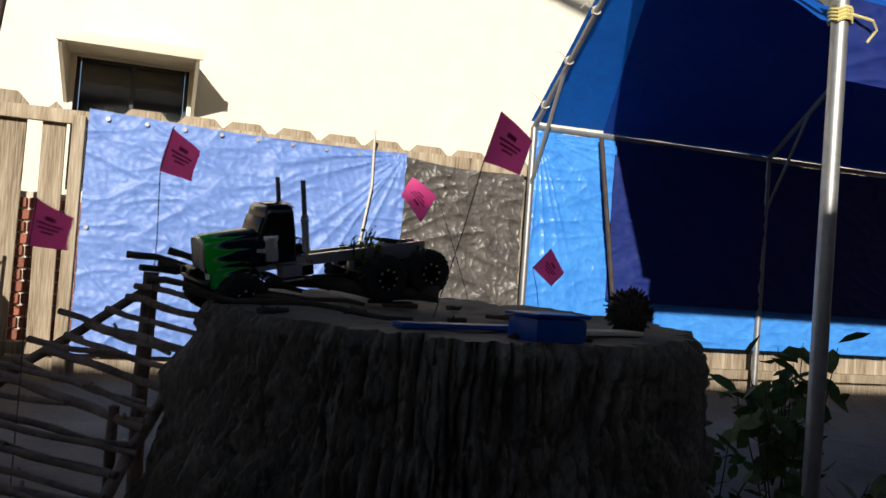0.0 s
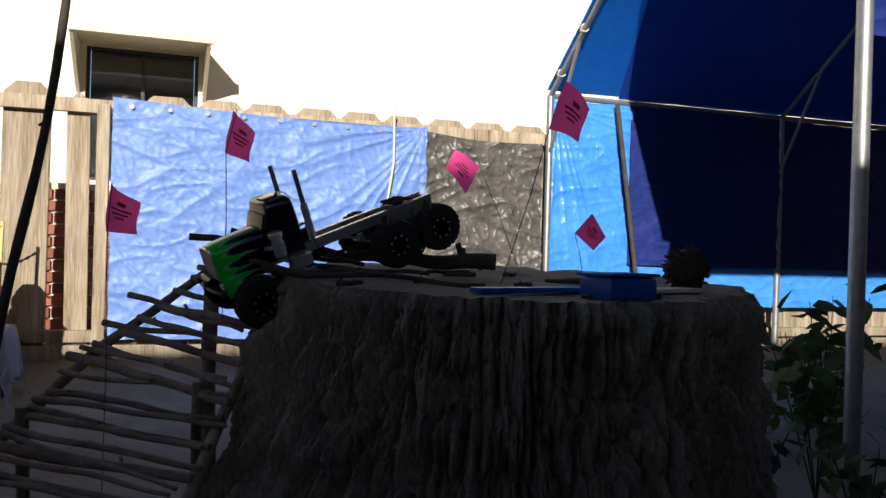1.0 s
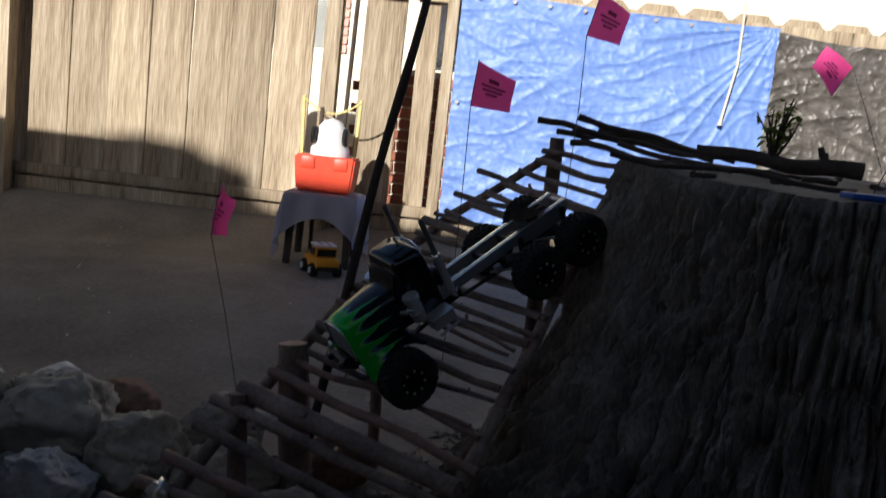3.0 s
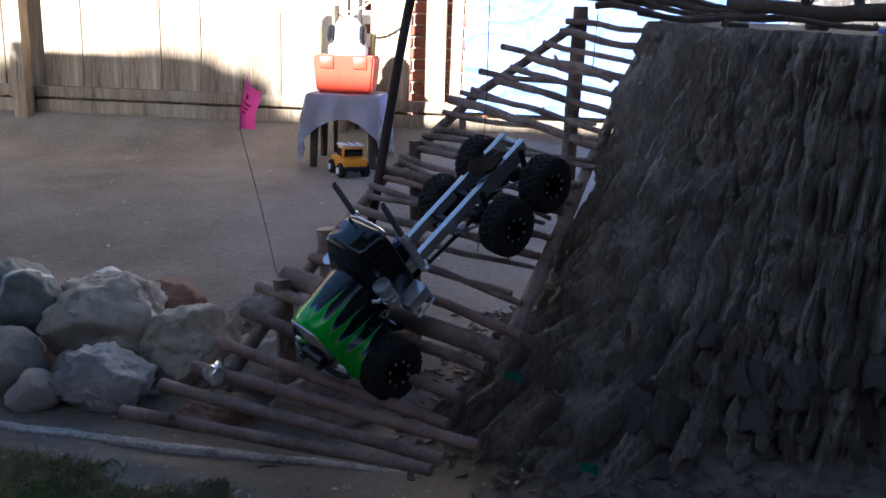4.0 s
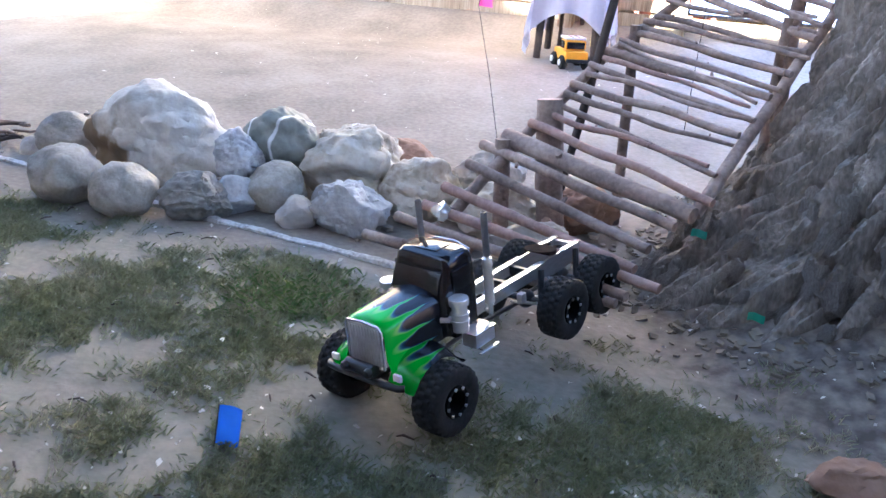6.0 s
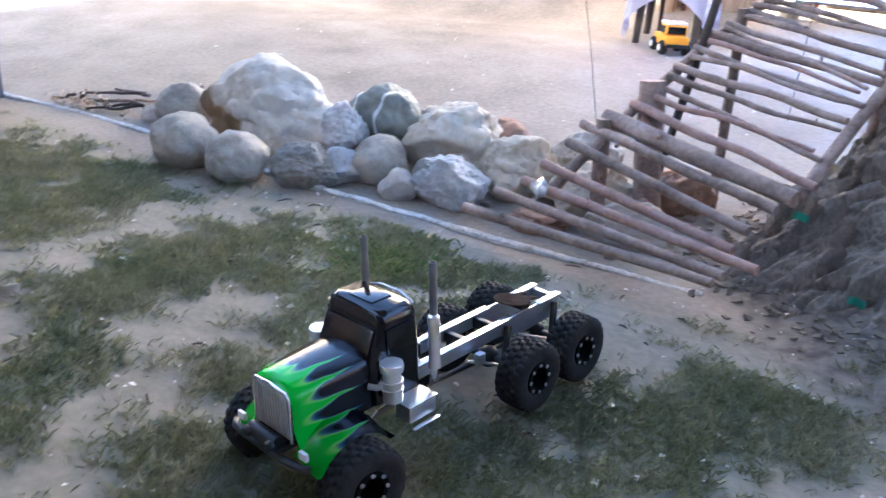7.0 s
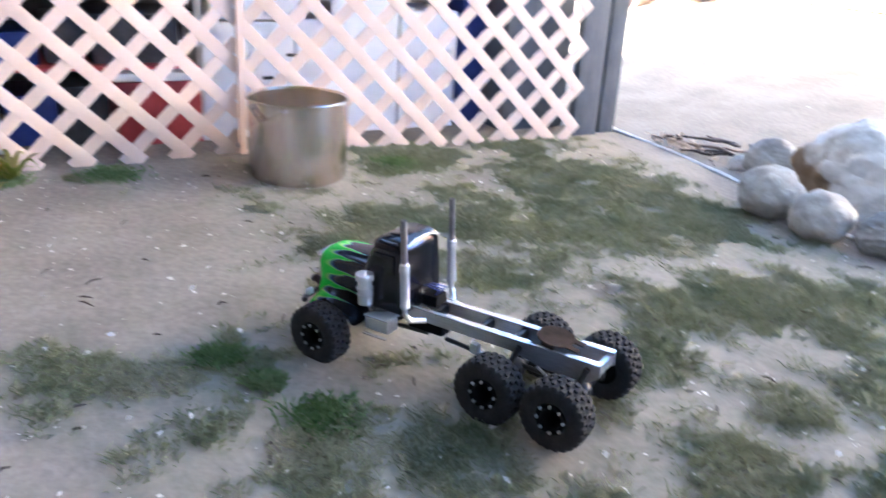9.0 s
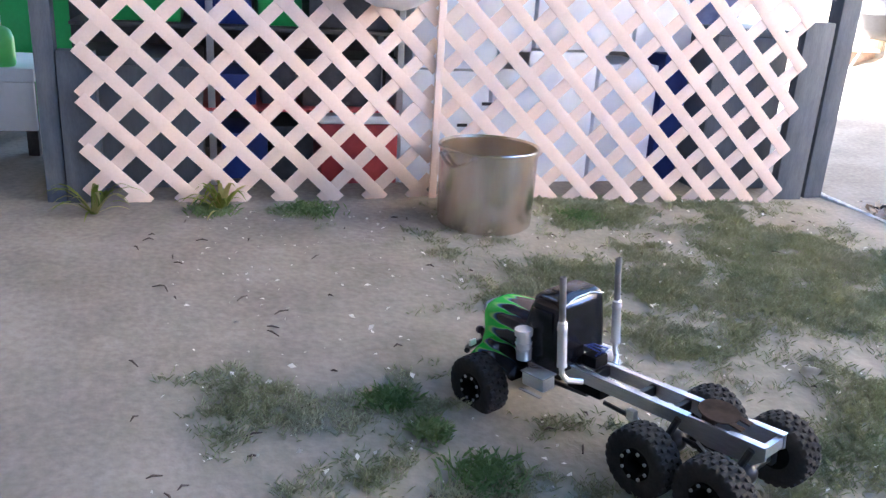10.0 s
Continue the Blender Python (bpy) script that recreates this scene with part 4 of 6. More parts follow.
bm = bmesh.new()
rng = random.Random(12)
for k in range(160):
    x = rng.uniform(0.45, 2.6)
    y = 2.62 - 0.13 * (x - 0.6) + rng.uniform(-0.02, 0.5)
    s = rng.uniform(0.012, 0.04)
    m = Matrix.Translation((x, y, ground_z(x, y) + s * 0.2)) @ Matrix.Rotation(rng.uniform(0, 6), 4, "Z") @ Matrix.Diagonal((s, s * 0.8, s * 0.6, 1))
    bmesh.ops.create_icosphere(bm, subdivisions=1, radius=0.5, matrix=m)
tagged(part("rubble", bm, ROCK_PALE), "small broken stones between the boulders", "stones", kind="stuff")

# ---- stick ramp ----
RAMP_O = Vector((2.2, 2.4, 0.13))
RAMP_U = Vector((0.3457, 0.7356, 0.5826)).normalized()  # up along the ramp
RAMP_V = Vector((0.905, -0.425, 0.0))                    # across it, towards the stump
RAMP_N = RAMP_V.cross(RAMP_U).normalized()


def ramp(s, v, n=0.0):
    return RAMP_O + RAMP_U * s + RAMP_V * v + RAMP_N * n


def branch(a, b, r0, r1, seed, wobble=0.012, parts=9):
    r = random.Random(seed)
    o = Vector((seed * 2.3, 0, 0))
    pts, radii = [], []
    for i in range(parts + 1):
        f = i / parts
        p = a.lerp(b, f) + wobble * math.sin(math.pi * f) ** 0.5 * Vector((noise.noise(o + Vector((f * 2.5, 0, 0))), noise.noise(o + Vector((0, f * 2.5, 5))), 0.8 * noise.noise(o + Vector((0, 0, f * 2.5 + 9)))))
        pts.append(p)
        radii.append((r0 + (r1 - r0) * f) * (1 + 0.16 * noise.noise(o + Vector((f * 9, 3, 0)))))
    bm = bmesh.new()
    tube(bm, pts, radii, 9)
    for k in range(r.randrange(1, 4)):  # stubs of twigs
        i = r.randrange(1, parts)
        d = Vector((r.uniform(-1, 1), r.uniform(-1, 1), r.uniform(-0.3, 1))).normalized()
        tube(bm, [pts[i], pts[i] + d * radii[i] * r.uniform(1.4, 2.4)], [radii[i] * 0.5, radii[i] * 0.35], 6)
    return bm


stick_ramp = thing("stick_ramp", "ramp of dry branches leaning from the kerb to the stump top", "ramp")
STEPS = [(-0.128, -0.17, -0.054, 0.51), (-0.05, -0.125, -0.03, 0.52), (0.008, -0.08, 0.012, 0.57), (0.076, -0.068, 0.035, 0.5), (0.163, -0.057, 0.091, 0.5), (0.232, -0.063, 0.164, 0.52), (0.275, -0.015, 0.204, 0.54), (0.337, 0.018, 0.249, 0.56), (0.421, 0.022, 0.321, 0.53), (0.495, 0.04, 0.445, 0.52), (0.575, 0.044, 0.496, 0.53), (0.63, 0.06, 0.574, 0.53), (0.682, 0.073, 0.6, 0.54), (0.735, 0.1, 0.655, 0.54), (0.785, 0.12, 0.735, 0.54), (0.904, 0.107, 0.782, 0.54), (0.95, 0.15, 0.83, 0.54), (0.994, 0.2, 0.9, 0.53), (1.05, 0.22, 0.96, 0.53), (1.1, 0.25, 1.03, 0.53), (1.16, 0.27, 1.09, 0.55), (1.21, 0.3, 1.16, 0.56), (1.26, 0.3, 1.22, 0.58)]
for k, (s0, v0, s1, v1) in enumerate(STEPS):
    thick = 0.0235 if k == 6 else 0.0135 if k < 6 else (0.008, 0.0105, 0.0085, 0.012)[k % 4]
    part("stick", branch(ramp(s0, v0), ramp(s1, v1), thick, thick * 0.82, k + 1, 0.006 if k < 7 else 0.017), STICK_RED if k in (3, 7, 2) else STICK, stick_ramp)
rng = random.Random(52)
for k, s0 in enumerate((0.38, 0.455, 0.535, 0.6, 0.66, 0.71, 0.76, 0.85, 0.93, 1.02, 1.13)):
    lean = rng.uniform(-0.05, 0.03)
    part("stick", branch(ramp(s0, 0.03 + 0.17 * (s0 - 0.35), 0.004), ramp(s0 - 0.07 + lean, rng.uniform(0.5, 0.56), 0.004), rng.uniform(0.0065, 0.0095), rng.uniform(0.0045, 0.0065), 300 + k, 0.022), STICK_RED if k in (0, 3) else STICK, stick_ramp)
for k, pts in enumerate(([(0.03, 0.0), (0.3, 0.015), (0.62, 0.055), (0.95, 0.16), (1.3, 0.34)], [(0.22, 0.53), (0.6, 0.53), (0.95, 0.53), (1.25, 0.53)])):
    bm = bmesh.new()
    P = [ramp(s, v, -0.016) for s, v in pts]
    fine = []
    for a, b in zip(P, P[1:]):
        for i in range(5):
            q = a.lerp(b, i / 5)
            fine.append(q + 0.006 * Vector((noise.noise(q * 6), noise.noise(q * 6 + Vector((3, 0, 0))), noise.noise(q * 6 + Vector((0, 5, 0))))))
    fine.append(P[-1])
    tube(bm, fine, [0.015 - 0.004 * i / len(fine) for i in range(len(fine))], 9)
    part("side_rail", bm, STICK, stick_ramp)
for k, (s, v, w, r) in enumerate(((0.25, 0.0, 0.02, 0.02), (0.41, 0.035, 0.05, 0.034), (0.72, 0.1, 0.02, 0.014), (1.3, 0.33, 0.0, 0.02), (0.82, 0.46, 0.0, 0.012))):
    top = ramp(s, v, 0.02)
    low = Vector((top.x + w, top.y - w * 0.6, ground_z(top.x + w, top.y) - 0.03))
    part("prop", branch(low, top, r * 1.1, r, 60 + k, 0.008, 6), STICK, stick_ramp)
wrap = ramp(0.0, -0.005, 0.012)
bm = bmesh.new()
bmesh.ops.create_icosphere(bm, subdivisions=3, radius=0.022, matrix=Matrix.Translation(wrap))
for v in bm.verts:
    v.co += 0.011 * noise.noise_vector(v.co * 60)
tagged(part("crumpled_foil", bm, CHROME), "crumpled strip of foil on a ramp stick", "foil")

# ---- loose wood and bits on the stump ----
rng = random.Random(31)
def on_top(x, y, r):
    return Vector((x, y, stump_top(x, y) + r))


tagged(part("log", branch(Vector((3.27, 3.0, 0.91)), Vector((3.64, 2.9, 0.902)), 0.015, 0.022, 80, 0.03), STICK_DARK), "short dark log lying at the back of the stump top", "log")
for k, (a, b, r) in enumerate((((2.96, 3.02, 0.06), (3.3, 2.95, 0.02), 0.011), ((2.98, 3.1, 0.09), (3.34, 3.06, 0.03), 0.012), ((2.94, 2.86, 0.03), (3.28, 2.72, 0.012), 0.01), ((3.02, 2.76, 0.02), (3.46, 2.52, 0.01), 0.009), ((2.88, 3.16, 0.07), (3.2, 3.16, 0.04), 0.012), ((3.06, 2.92, 0.04), (3.42, 2.78, 0.012), 0.009), ((3.05, 3.2, 0.06), (3.4, 3.1, 0.02), 0.013), ((2.92, 2.98, 0.05), (3.16, 3.24, 0.03), 0.01))):
    pa, pb = (Vector((p[0], p[1], stump_top(p[0], p[1]) + p[2])) for p in (a, b))
    tagged(part("branch", branch(pa, pb, r * 0.8, r * 0.55, 90 + k, 0.03), STICK_DARK), "dark dry branch lying over the rim of the stump", "branch", "branches on the stump")
for k in range(14):
    a = rng.uniform(0, 6.28)
    rr = rng.uniform(0.1, 0.5)
    p = on_top(STUMP.x + rr * math.cos(a), STUMP.y + rr * math.sin(a) - 0.08, 0.004)
    d = Vector((math.cos(a * 3), math.sin(a * 3), 0)) * rng.uniform(0.02, 0.06)
    ob = tagged(part("wood_chip", branch(p - d, p + d, 0.005, 0.007, 120 + k, 0.006, 4), STICK_DARK), "dark wood chip lying on the stump top", "wood chip", "chips on the stump")
tagged(part("blue_strip", boxed((-0.16, -0.02, 0), (0.16, 0.02, 0.012), 0.004), BLUE_PLASTIC), "flat blue plastic strip lying on the stump", "plastic strip").matrix_basis = pose(3.56, 2.48, stump_top(3.56, 2.48), 0, 0, 14)
tub = thing("blue_box", "small translucent blue plastic box at the rim of the stump", "box", pose(3.69, 2.37, stump_top(3.69, 2.37) - 0.004, 0, 0, 12))
bm = boxed((-0.064, -0.05, 0.0), (0.064, 0.05, 0.05), 0.014)
part("body", bm, BLUE_PLASTIC, tub)
part("lid", boxed((-0.067, -0.053, 0.0505), (0.067, 0.053, 0.057), 0.003), BLUE_PLASTIC, tub)
tagged(part("board_scrap", boxed((-0.09, -0.03, 0), (0.09, 0.03, 0.01), 0.003), TRIM), "pale scrap of board lying on the stump", "board").matrix_basis = pose(3.9, 2.5, stump_top(3.9, 2.5) + 0.002, 0, 0, 20)


def leafy(name, at, height, count, spread, seed, ma, leaf=0.03, label="", cat="plant"):
    """Stems with many small leaves."""
    r = random.Random(seed)
    pl = thing(name, label, cat)
    stems, leaves = bmesh.new(), bmesh.new()
    for k in range(max(3, count // 9)):
        tip = Vector((r.uniform(-spread, spread), r.uniform(-spread, spread), height * r.uniform(0.6, 1.0)))
        mid = tip * 0.5 + Vector((r.uniform(-0.01, 0.01), r.uniform(-0.01, 0.01), 0.01))
        tube(stems, [at, at + mid, at + tip], [0.004, 0.003, 0.0015], 5)
        for j in range(9):
            f = r.uniform(0.35, 1.0)
            p = at + tip * f + Vector((r.uniform(-1, 1), r.uniform(-1, 1), r.uniform(-0.5, 0.7))) * leaf * 0.7
            m = Matrix.Translation(p) @ Euler((r.uniform(-0.9, 0.9), r.uniform(-0.9, 0.9), r.uniform(0, 6.3))).to_matrix().to_4x4()
            s = leaf * r.uniform(0.6, 1.2)
            vs = [leaves.verts.new(m @ Vector(c)) for c in ((-s * 0.5, 0, 0), (-s * 0.15, s * 0.26, s * 0.06), (s * 0.25, s * 0.22, s * 0.06), (s * 0.6, 0, 0), (s * 0.25, -s * 0.22, s * 0.06), (-s * 0.15, -s * 0.26, s * 0.06))]
            leaves.faces.new(vs)
    part("stem", stems, STICK_DARK, pl)
    part("foliage", leaves, ma, pl)
    return pl


leafy("small_plant", Vector((3.44, 2.95, 0.9)), 0.16, 110, 0.05, 3, SPRIG, 0.024, "small leafy sprig growing at the rim of the stump")
for k, (x, y, h, lf) in enumerate(((4.72, 3.2, 0.5, 0.09), (5.1, 3.3, 0.72, 0.12), (4.65, 3.75, 0.42, 0.07), (5.35, 3.5, 0.75, 0.12), (4.95, 2.95, 0.4, 0.09), (5.6, 3.9, 0.5, 0.09))):
    tagged(leafy("broad_leaf_plant", Vector((x, y, ground_z(x, y) - 0.01)), h, 70, 0.16, 20 + k, LEAF, lf, "low broad-leaved green plant in the shade of the canopy"), group="plants under the canopy")
tagged(part("leaning_branch", branch(Vector((4.3, 2.25, 0.42)), Vector((4.95, 2.35, 0.02)), 0.014, 0.02, 150, 0.02), STICK), "long pale branch leaning against the stump", "branch")

# ---- marker flags ----
FLUTTER = []


def flag(at, foot, w, h, turn, tilt, wave, ma, seed, label, group, turns=()):
    """A plastic flag of w by h metres whose wire stands at foot and ends at the flag's lower inner corner."""
    f = thing("marker_flag", label, "flag", group=group)
    m = Matrix.Translation(at) @ Matrix.Rotation(radians(turn), 4, "Z") @ Matrix.Rotation(radians(tilt), 4, "Y")
    taper = 1.0 if ma is PINK else 0.0

    def fn(u, v):
        return m @ Vector(((u - 0.5) * w, wave * math.sin(3.4 * u + seed) * (0.3 + u) + 0.3 * wave * math.sin(5 * v), (v - 0.5) * h * (1 - 0.3 * taper * u) - 0.14 * taper * h * u))
    cloth = part("cloth", sheet(fn, 12, 10, 0.0008), ma, f)
    top, low = m @ Vector((-w / 2, 0, h / 2)), m @ Vector((-w / 2, 0, -h / 2))
    part("wire", tubed([foot, Vector(foot).lerp(low, 0.6) + Vector((0.004, 0, 0)), low, top], 0.0011, 6), WIRE, f)
    if turns:
        FLUTTER.append((cloth, low, turns))
    if ma is PINK:
        for k, (z, ln) in enumerate(((0.2, 0.26), (0.06, 0.62), (-0.04, 0.5), (-0.14, 0.3))):
            bm = sheet(lambda u, v: Vector(fn(0.5 + (u - 0.5) * ln, 0.5 + z + (v - 0.5) * (0.1 if k == 0 else 0.05))) + m.to_3x3() @ Vector((0, -0.0014, 0)), 8, 1)
            part("print_bar", bm, INK, cloth)
    return f


PINK_LABEL = "bright pink plastic marker flag with dark print on a thin wire"
G = "pink marker flags"
flag((2.747, 2.845, 1.0), (2.7, 2.86, 0.3), 0.092, 0.105, 4, 4, 0.012, PINK, 1, PINK_LABEL, G, ((0.0, 46), (0.5, 12), (1.0, 55), (1.5, 50), (2.0, 55), (2.5, 46), (2.8, 30), (3.0, 12), (3.2, 0), (4.3, 25), (6.0, 10), (10.0, 20)))
flag((2.995, 2.87, 1.185), (2.95, 2.9, 0.75), 0.078, 0.105, -8, 12, 0.01, PINK, 2, PINK_LABEL, G, ((0.0, 40), (0.5, 32), (1.0, 56), (1.5, 46), (2.0, 22), (2.5, 36), (3.0, 10), (3.2, 14), (5.0, 30), (10.0, 20)))
flag((3.685, 3.31, 1.174), (3.83, 3.16, 0.86), 0.1, 0.1, 8, -150, 0.01, PINK, 3, "bright pink plastic marker flag on a leaning dark stick", G)
flag((3.595, 2.4, 1.225), (3.53, 2.6, 0.86), 0.075, 0.105, -35, 16, 0.018, PINK, 4, PINK_LABEL, G, ((0.0, 8), (0.5, 18), (1.0, 28), (1.5, 20), (2.0, -34), (2.5, 10), (3.2, 0), (10.0, 10)))
flag((4.146, 3.293, 1.0), (4.12, 3.3, 0.84), 0.085, 0.085, -20, 40, 0.014, PINK, 5, PINK_LABEL, G)
flag((2.135, 2.87, 0.64), (2.2, 2.93, 0.1), 0.055, 0.13, 60, 8, 0.022, PINK, 6, "crumpled bright pink marker flag on a thin wire", G)
flag((2.132, 1.552, 0.034), (2.115, 1.55, -0.04), 0.037, 0.075, 20, 8, 0.004, BLUE_FLAG, 7, "small bright blue marker flag in the lawn", "blue marker flag")

tagged(part("leaning_pole", branch(Vector((2.4, 2.79, 0.1)), Vector((2.66, 2.86, 1.85)), 0.0125, 0.008, 170, 0.03, 16), STICK_DARK), "thin dark wooden pole that leans up from the ramp", "pole")

# ---- stool with a cloth, and what stands on it ----
SX, SY, ST, BIG = 2.02, 4.97, 0.523, 1.13
stool = thing("stool", "small dark stool in front of the fence", "stool", pose(SX, SY, 0))
part("seat", boxed((-0.164, -0.147, ST - 0.034), (0.164, 0.147, ST - 0.006), 0.004), STICK_DARK, stool)
for x in (-0.136, 0.136):
    for y in (-0.124, 0.124):
        part("leg", tubed([(x * 1.06, y * 1.06, ground_z(SX + x, SY + y) - 0.01), (x, y, ST - 0.034)], [0.018, 0.021], 8), STICK_DARK, stool)


def drape(u, v):
    """A cloth over the stool: flat on top, falling longest at the corners."""
    x, y = (u - 0.5) * 0.7, (v - 0.5) * 0.66
    fx, fy = max(0.0, abs(x) - 0.155), max(0.0, abs(y) - 0.14)
    px = math.copysign(min(abs(x), 0.155) + 0.12 * fx, x)
    py = math.copysign(min(abs(y), 0.14) + 0.1 * fy, y)
    drop = max(fx, fy) + 0.55 * min(fx, fy)
    px += 0.012 * math.sin(y * 50) * (fx > 0) * min(1, fx * 12)
    py += 0.012 * math.sin(x * 46) * (fy > 0) * min(1, fy * 12)
    return (SX + BIG * px, SY + BIG * py, ST + 0.003 - BIG * drop * (0.55 + 0.45 * (abs(x) / 0.155) ** 2 if fy > 0 and fx == 0 else 1.0) + 0.004 * noise.noise((x * 14, y * 14, 0)))


tagged(part("table_cloth", sheet(drape, 60, 56, 0.002), WHITE_CLOTH), "white cloth draped over a stool, hanging low at the corners", "cloth")
tubm = thing("red_tub", "orange-red plastic tub on the cloth", "tub", pose(SX - 0.005, SY, ST + 0.007) @ Matrix.Diagonal((BIG, BIG, BIG, 1)))
bm = bmesh.new()
for z, hx, hy in ((0.0, 0.115, 0.085), (0.05, 0.122, 0.09), (0.12, 0.128, 0.095), (0.155, 0.13, 0.097)):
    ring = [bm.verts.new((sx * hx, sy * hy, z)) for sx, sy in ((-1, -1), (1, -1), (1, 1), (-1, 1))]
    if z == 0.0:
        bm.faces.new(reversed(ring))
    else:
        for i in range(4):
            bm.faces.new((prev[i], prev[(i + 1) % 4], ring[(i + 1) % 4], ring[i]))
    prev = ring
bm.faces.new(prev)
bmesh.ops.bevel(bm, geom=bm.edges[:], offset=0.008, segments=2, affect="EDGES")
part("body", bm, RED_PLASTIC, tubm)
for x in (-0.07, 0.07):
    part("lug", boxed((x - 0.03, -0.102, 0.1), (x + 0.03, -0.088, 0.15), 0.006), RED_PLASTIC, tubm)
helm = thing("white_helmet", "round white helmet with dark ear discs on a red tub", "helmet", pose(SX, SY, ST + 0.007 + 0.156 * BIG) @ Matrix.Diagonal((BIG, BIG, BIG, 1)))
part("shell", lathe(bmesh.new(), [(0.085, 0), (0.085, 0.03), (0.07, 0.05), (0.068, 0.085), (0.06, 0.12), (0.038, 0.15), (0.0, 0.163)], 28), WHITE, helm)
for x in (-1, 1):
    bm = lathe(bmesh.new(), [(0.0, 0.0), (0.036, 0.0), (0.042, 0.012), (0.036, 0.022), (0.0, 0.024)], 18, Matrix.Translation((x * 0.056, -0.03, 0.085)) @ Matrix.Rotation(radians(90 * x), 4, "Y"))
    part("ear_disc", bm, BLACK, helm)
for i, (xa, za, xb) in enumerate(((1.827, 0.99, 1.86), (2.121, 0.995, 2.1))):
    tagged(part("yellow_stake", tubed([(xb, SY + 0.2, ground_z(xb, SY + 0.2) - 0.02), (xa, SY + 0.21, za)], 0.009, 8), YELLOW), "thin yellow stake behind the stool", "stake", "yellow stakes")
bm = bmesh.new()
for k in range(10):
    f0, f1 = k / 10, (k + 0.6) / 10
    pts = [(1.827 + 0.294 * f, SY + 0.2, 0.98 - 0.068 * math.sin(math.pi * f)) for f in (f0, (f0 + f1) / 2, f1)]
    tube(bm, pts, 0.006, 6)
tube(bm, [(1.827 + 0.294 * f / 12, SY + 0.2, 0.98 - 0.068 * math.sin(math.pi * f / 12)) for f in range(13)], 0.004, 6)
tagged(part("barrier_chain", bm, YELLOW), "yellow and dark chain slung between two stakes", "chain")
tagged(part("dark_stake", tubed([(1.93, SY + 0.18, ground_z(1.93, SY + 0.18) - 0.02), (1.93, SY + 0.18, 0.94)], 0.011, 8), STICK_DARK), "short dark stake behind the stool", "stake")

# ---- toy truck under the stool ----
toy = thing("toy_truck", "small orange and white toy truck on the soil", "toy truck", pose(2.085, 4.63, ground_z(2.085, 4.63), 0, 0, -62) @ Matrix.Diagonal((BIG, BIG, BIG, 1)))
part("body", boxed((-0.085, -0.05, 0.03), (0.085, 0.05, 0.075), 0.01), ORANGE, toy)
part("cab", boxed((-0.02, -0.046, 0.075), (0.055, 0.046, 0.118), 0.012), ORANGE, toy)
part("roof", boxed((-0.03, -0.044, 0.1185), (0.052, 0.044, 0.128), 0.003), WHITE, toy)
for y in (-0.015, 0.015):
    part("roof_stripe", boxed((-0.026, y - 0.004, 0.1282), (0.048, y + 0.004, 0.1295), 0.0004), BLACK, toy)
for y in (-0.0465, 0.0465):
    part("side_window", boxed((-0.012, y - 0.001, 0.082), (0.044, y + 0.001, 0.112), 0.0005), GLOSS_BLACK, toy)
part("windscreen", boxed((0.0525, -0.038, 0.082), (0.058, 0.038, 0.11), 0.002), GLOSS_BLACK, toy)
part("bumper", boxed((0.0855, -0.048, 0.03), (0.094, 0.048, 0.045), 0.003), BLACK, toy)
for x in (-0.055, 0.055):
    for y in (-0.05, 0.05):
        part("wheel", lathe(bmesh.new(), [(0.0, -0.014), (0.024, -0.014), (0.029, -0.009), (0.029, 0.009), (0.024, 0.014), (0.0, 0.014)], 16, Matrix.Translation((x, y, 0.027)) @ Matrix.Rotation(radians(90), 4, "X")), RUBBER, toy)
        part("hub", lathe(bmesh.new(), [(0.0, -0.004), (0.014, -0.004), (0.012, 0.004), (0.0, 0.004)], 12, Matrix.Translation((x, y * 1.3, 0.027)) @ Matrix.Rotation(radians(90), 4, "X")), WHITE, toy)

# ---- steel pot at the lattice ----
pot = thing("steel_pot", "large dented steel stock pot with rust at the base", "pot", pose(0.297, 1.143, ground_z(0.297, 1.143) - 0.004) @ Matrix.Diagonal((1.05, 1.05, 1.03, 1)))
part("body", lathe(bmesh.new(), [(0.0, 0.0), (0.132, 0.0), (0.14, 0.006), (0.143, 0.012), (0.146, 0.14), (0.147, 0.237), (0.1515, 0.24), (0.152, 0.245), (0.1495, 0.248), (0.143, 0.242), (0.141, 0.02), (0.0, 0.015)], 72), STEEL, pot)
part("handle", tubed([(0.158 * math.cos(a), 0.158 * math.sin(a), 0.232 - 0.032 * math.sin(math.pi * i / 8)) for i, a in ((i, radians(-80 + 45 * i / 8)) for i in range(9))], 0.005, 6), STEEL, pot, "thin wire handle hanging down")
for a in (-80, -35):
    part("lug", lathe(bmesh.new(), [(0.0, 0.0), (0.012, 0.0), (0.01, 0.006), (0.0, 0.007)], 12, Matrix.Rotation(radians(a), 4, "Z") @ Matrix.Translation((0.147, 0, 0.228)) @ Matrix.Rotation(radians(90), 4, "Y")), STEEL, pot)

# ---- what is stored behind the lattice ----
def crate(name, lo, hi, ma, label, cat, lid=None, bevel=0.008, group=""):
    ob = thing(name, label, cat, group=group)
    part("body", boxed(lo, (hi[0], hi[1], hi[2] - (0.03 if lid else 0)), bevel), ma, ob)
    if lid:
        part("lid", boxed((lo[0] - 0.006, lo[1] - 0.006, hi[2] - 0.0295), (hi[0] + 0.006, hi[1] + 0.006, hi[2]), 0.006), lid, ob)
    return ob


crate("cooler", (-0.5, 0.68, 0.0), (-0.2, 0.96, 0.25), COOLER_RED, "red cool box with a white lid behind the lattice", "cool box", WHITE)
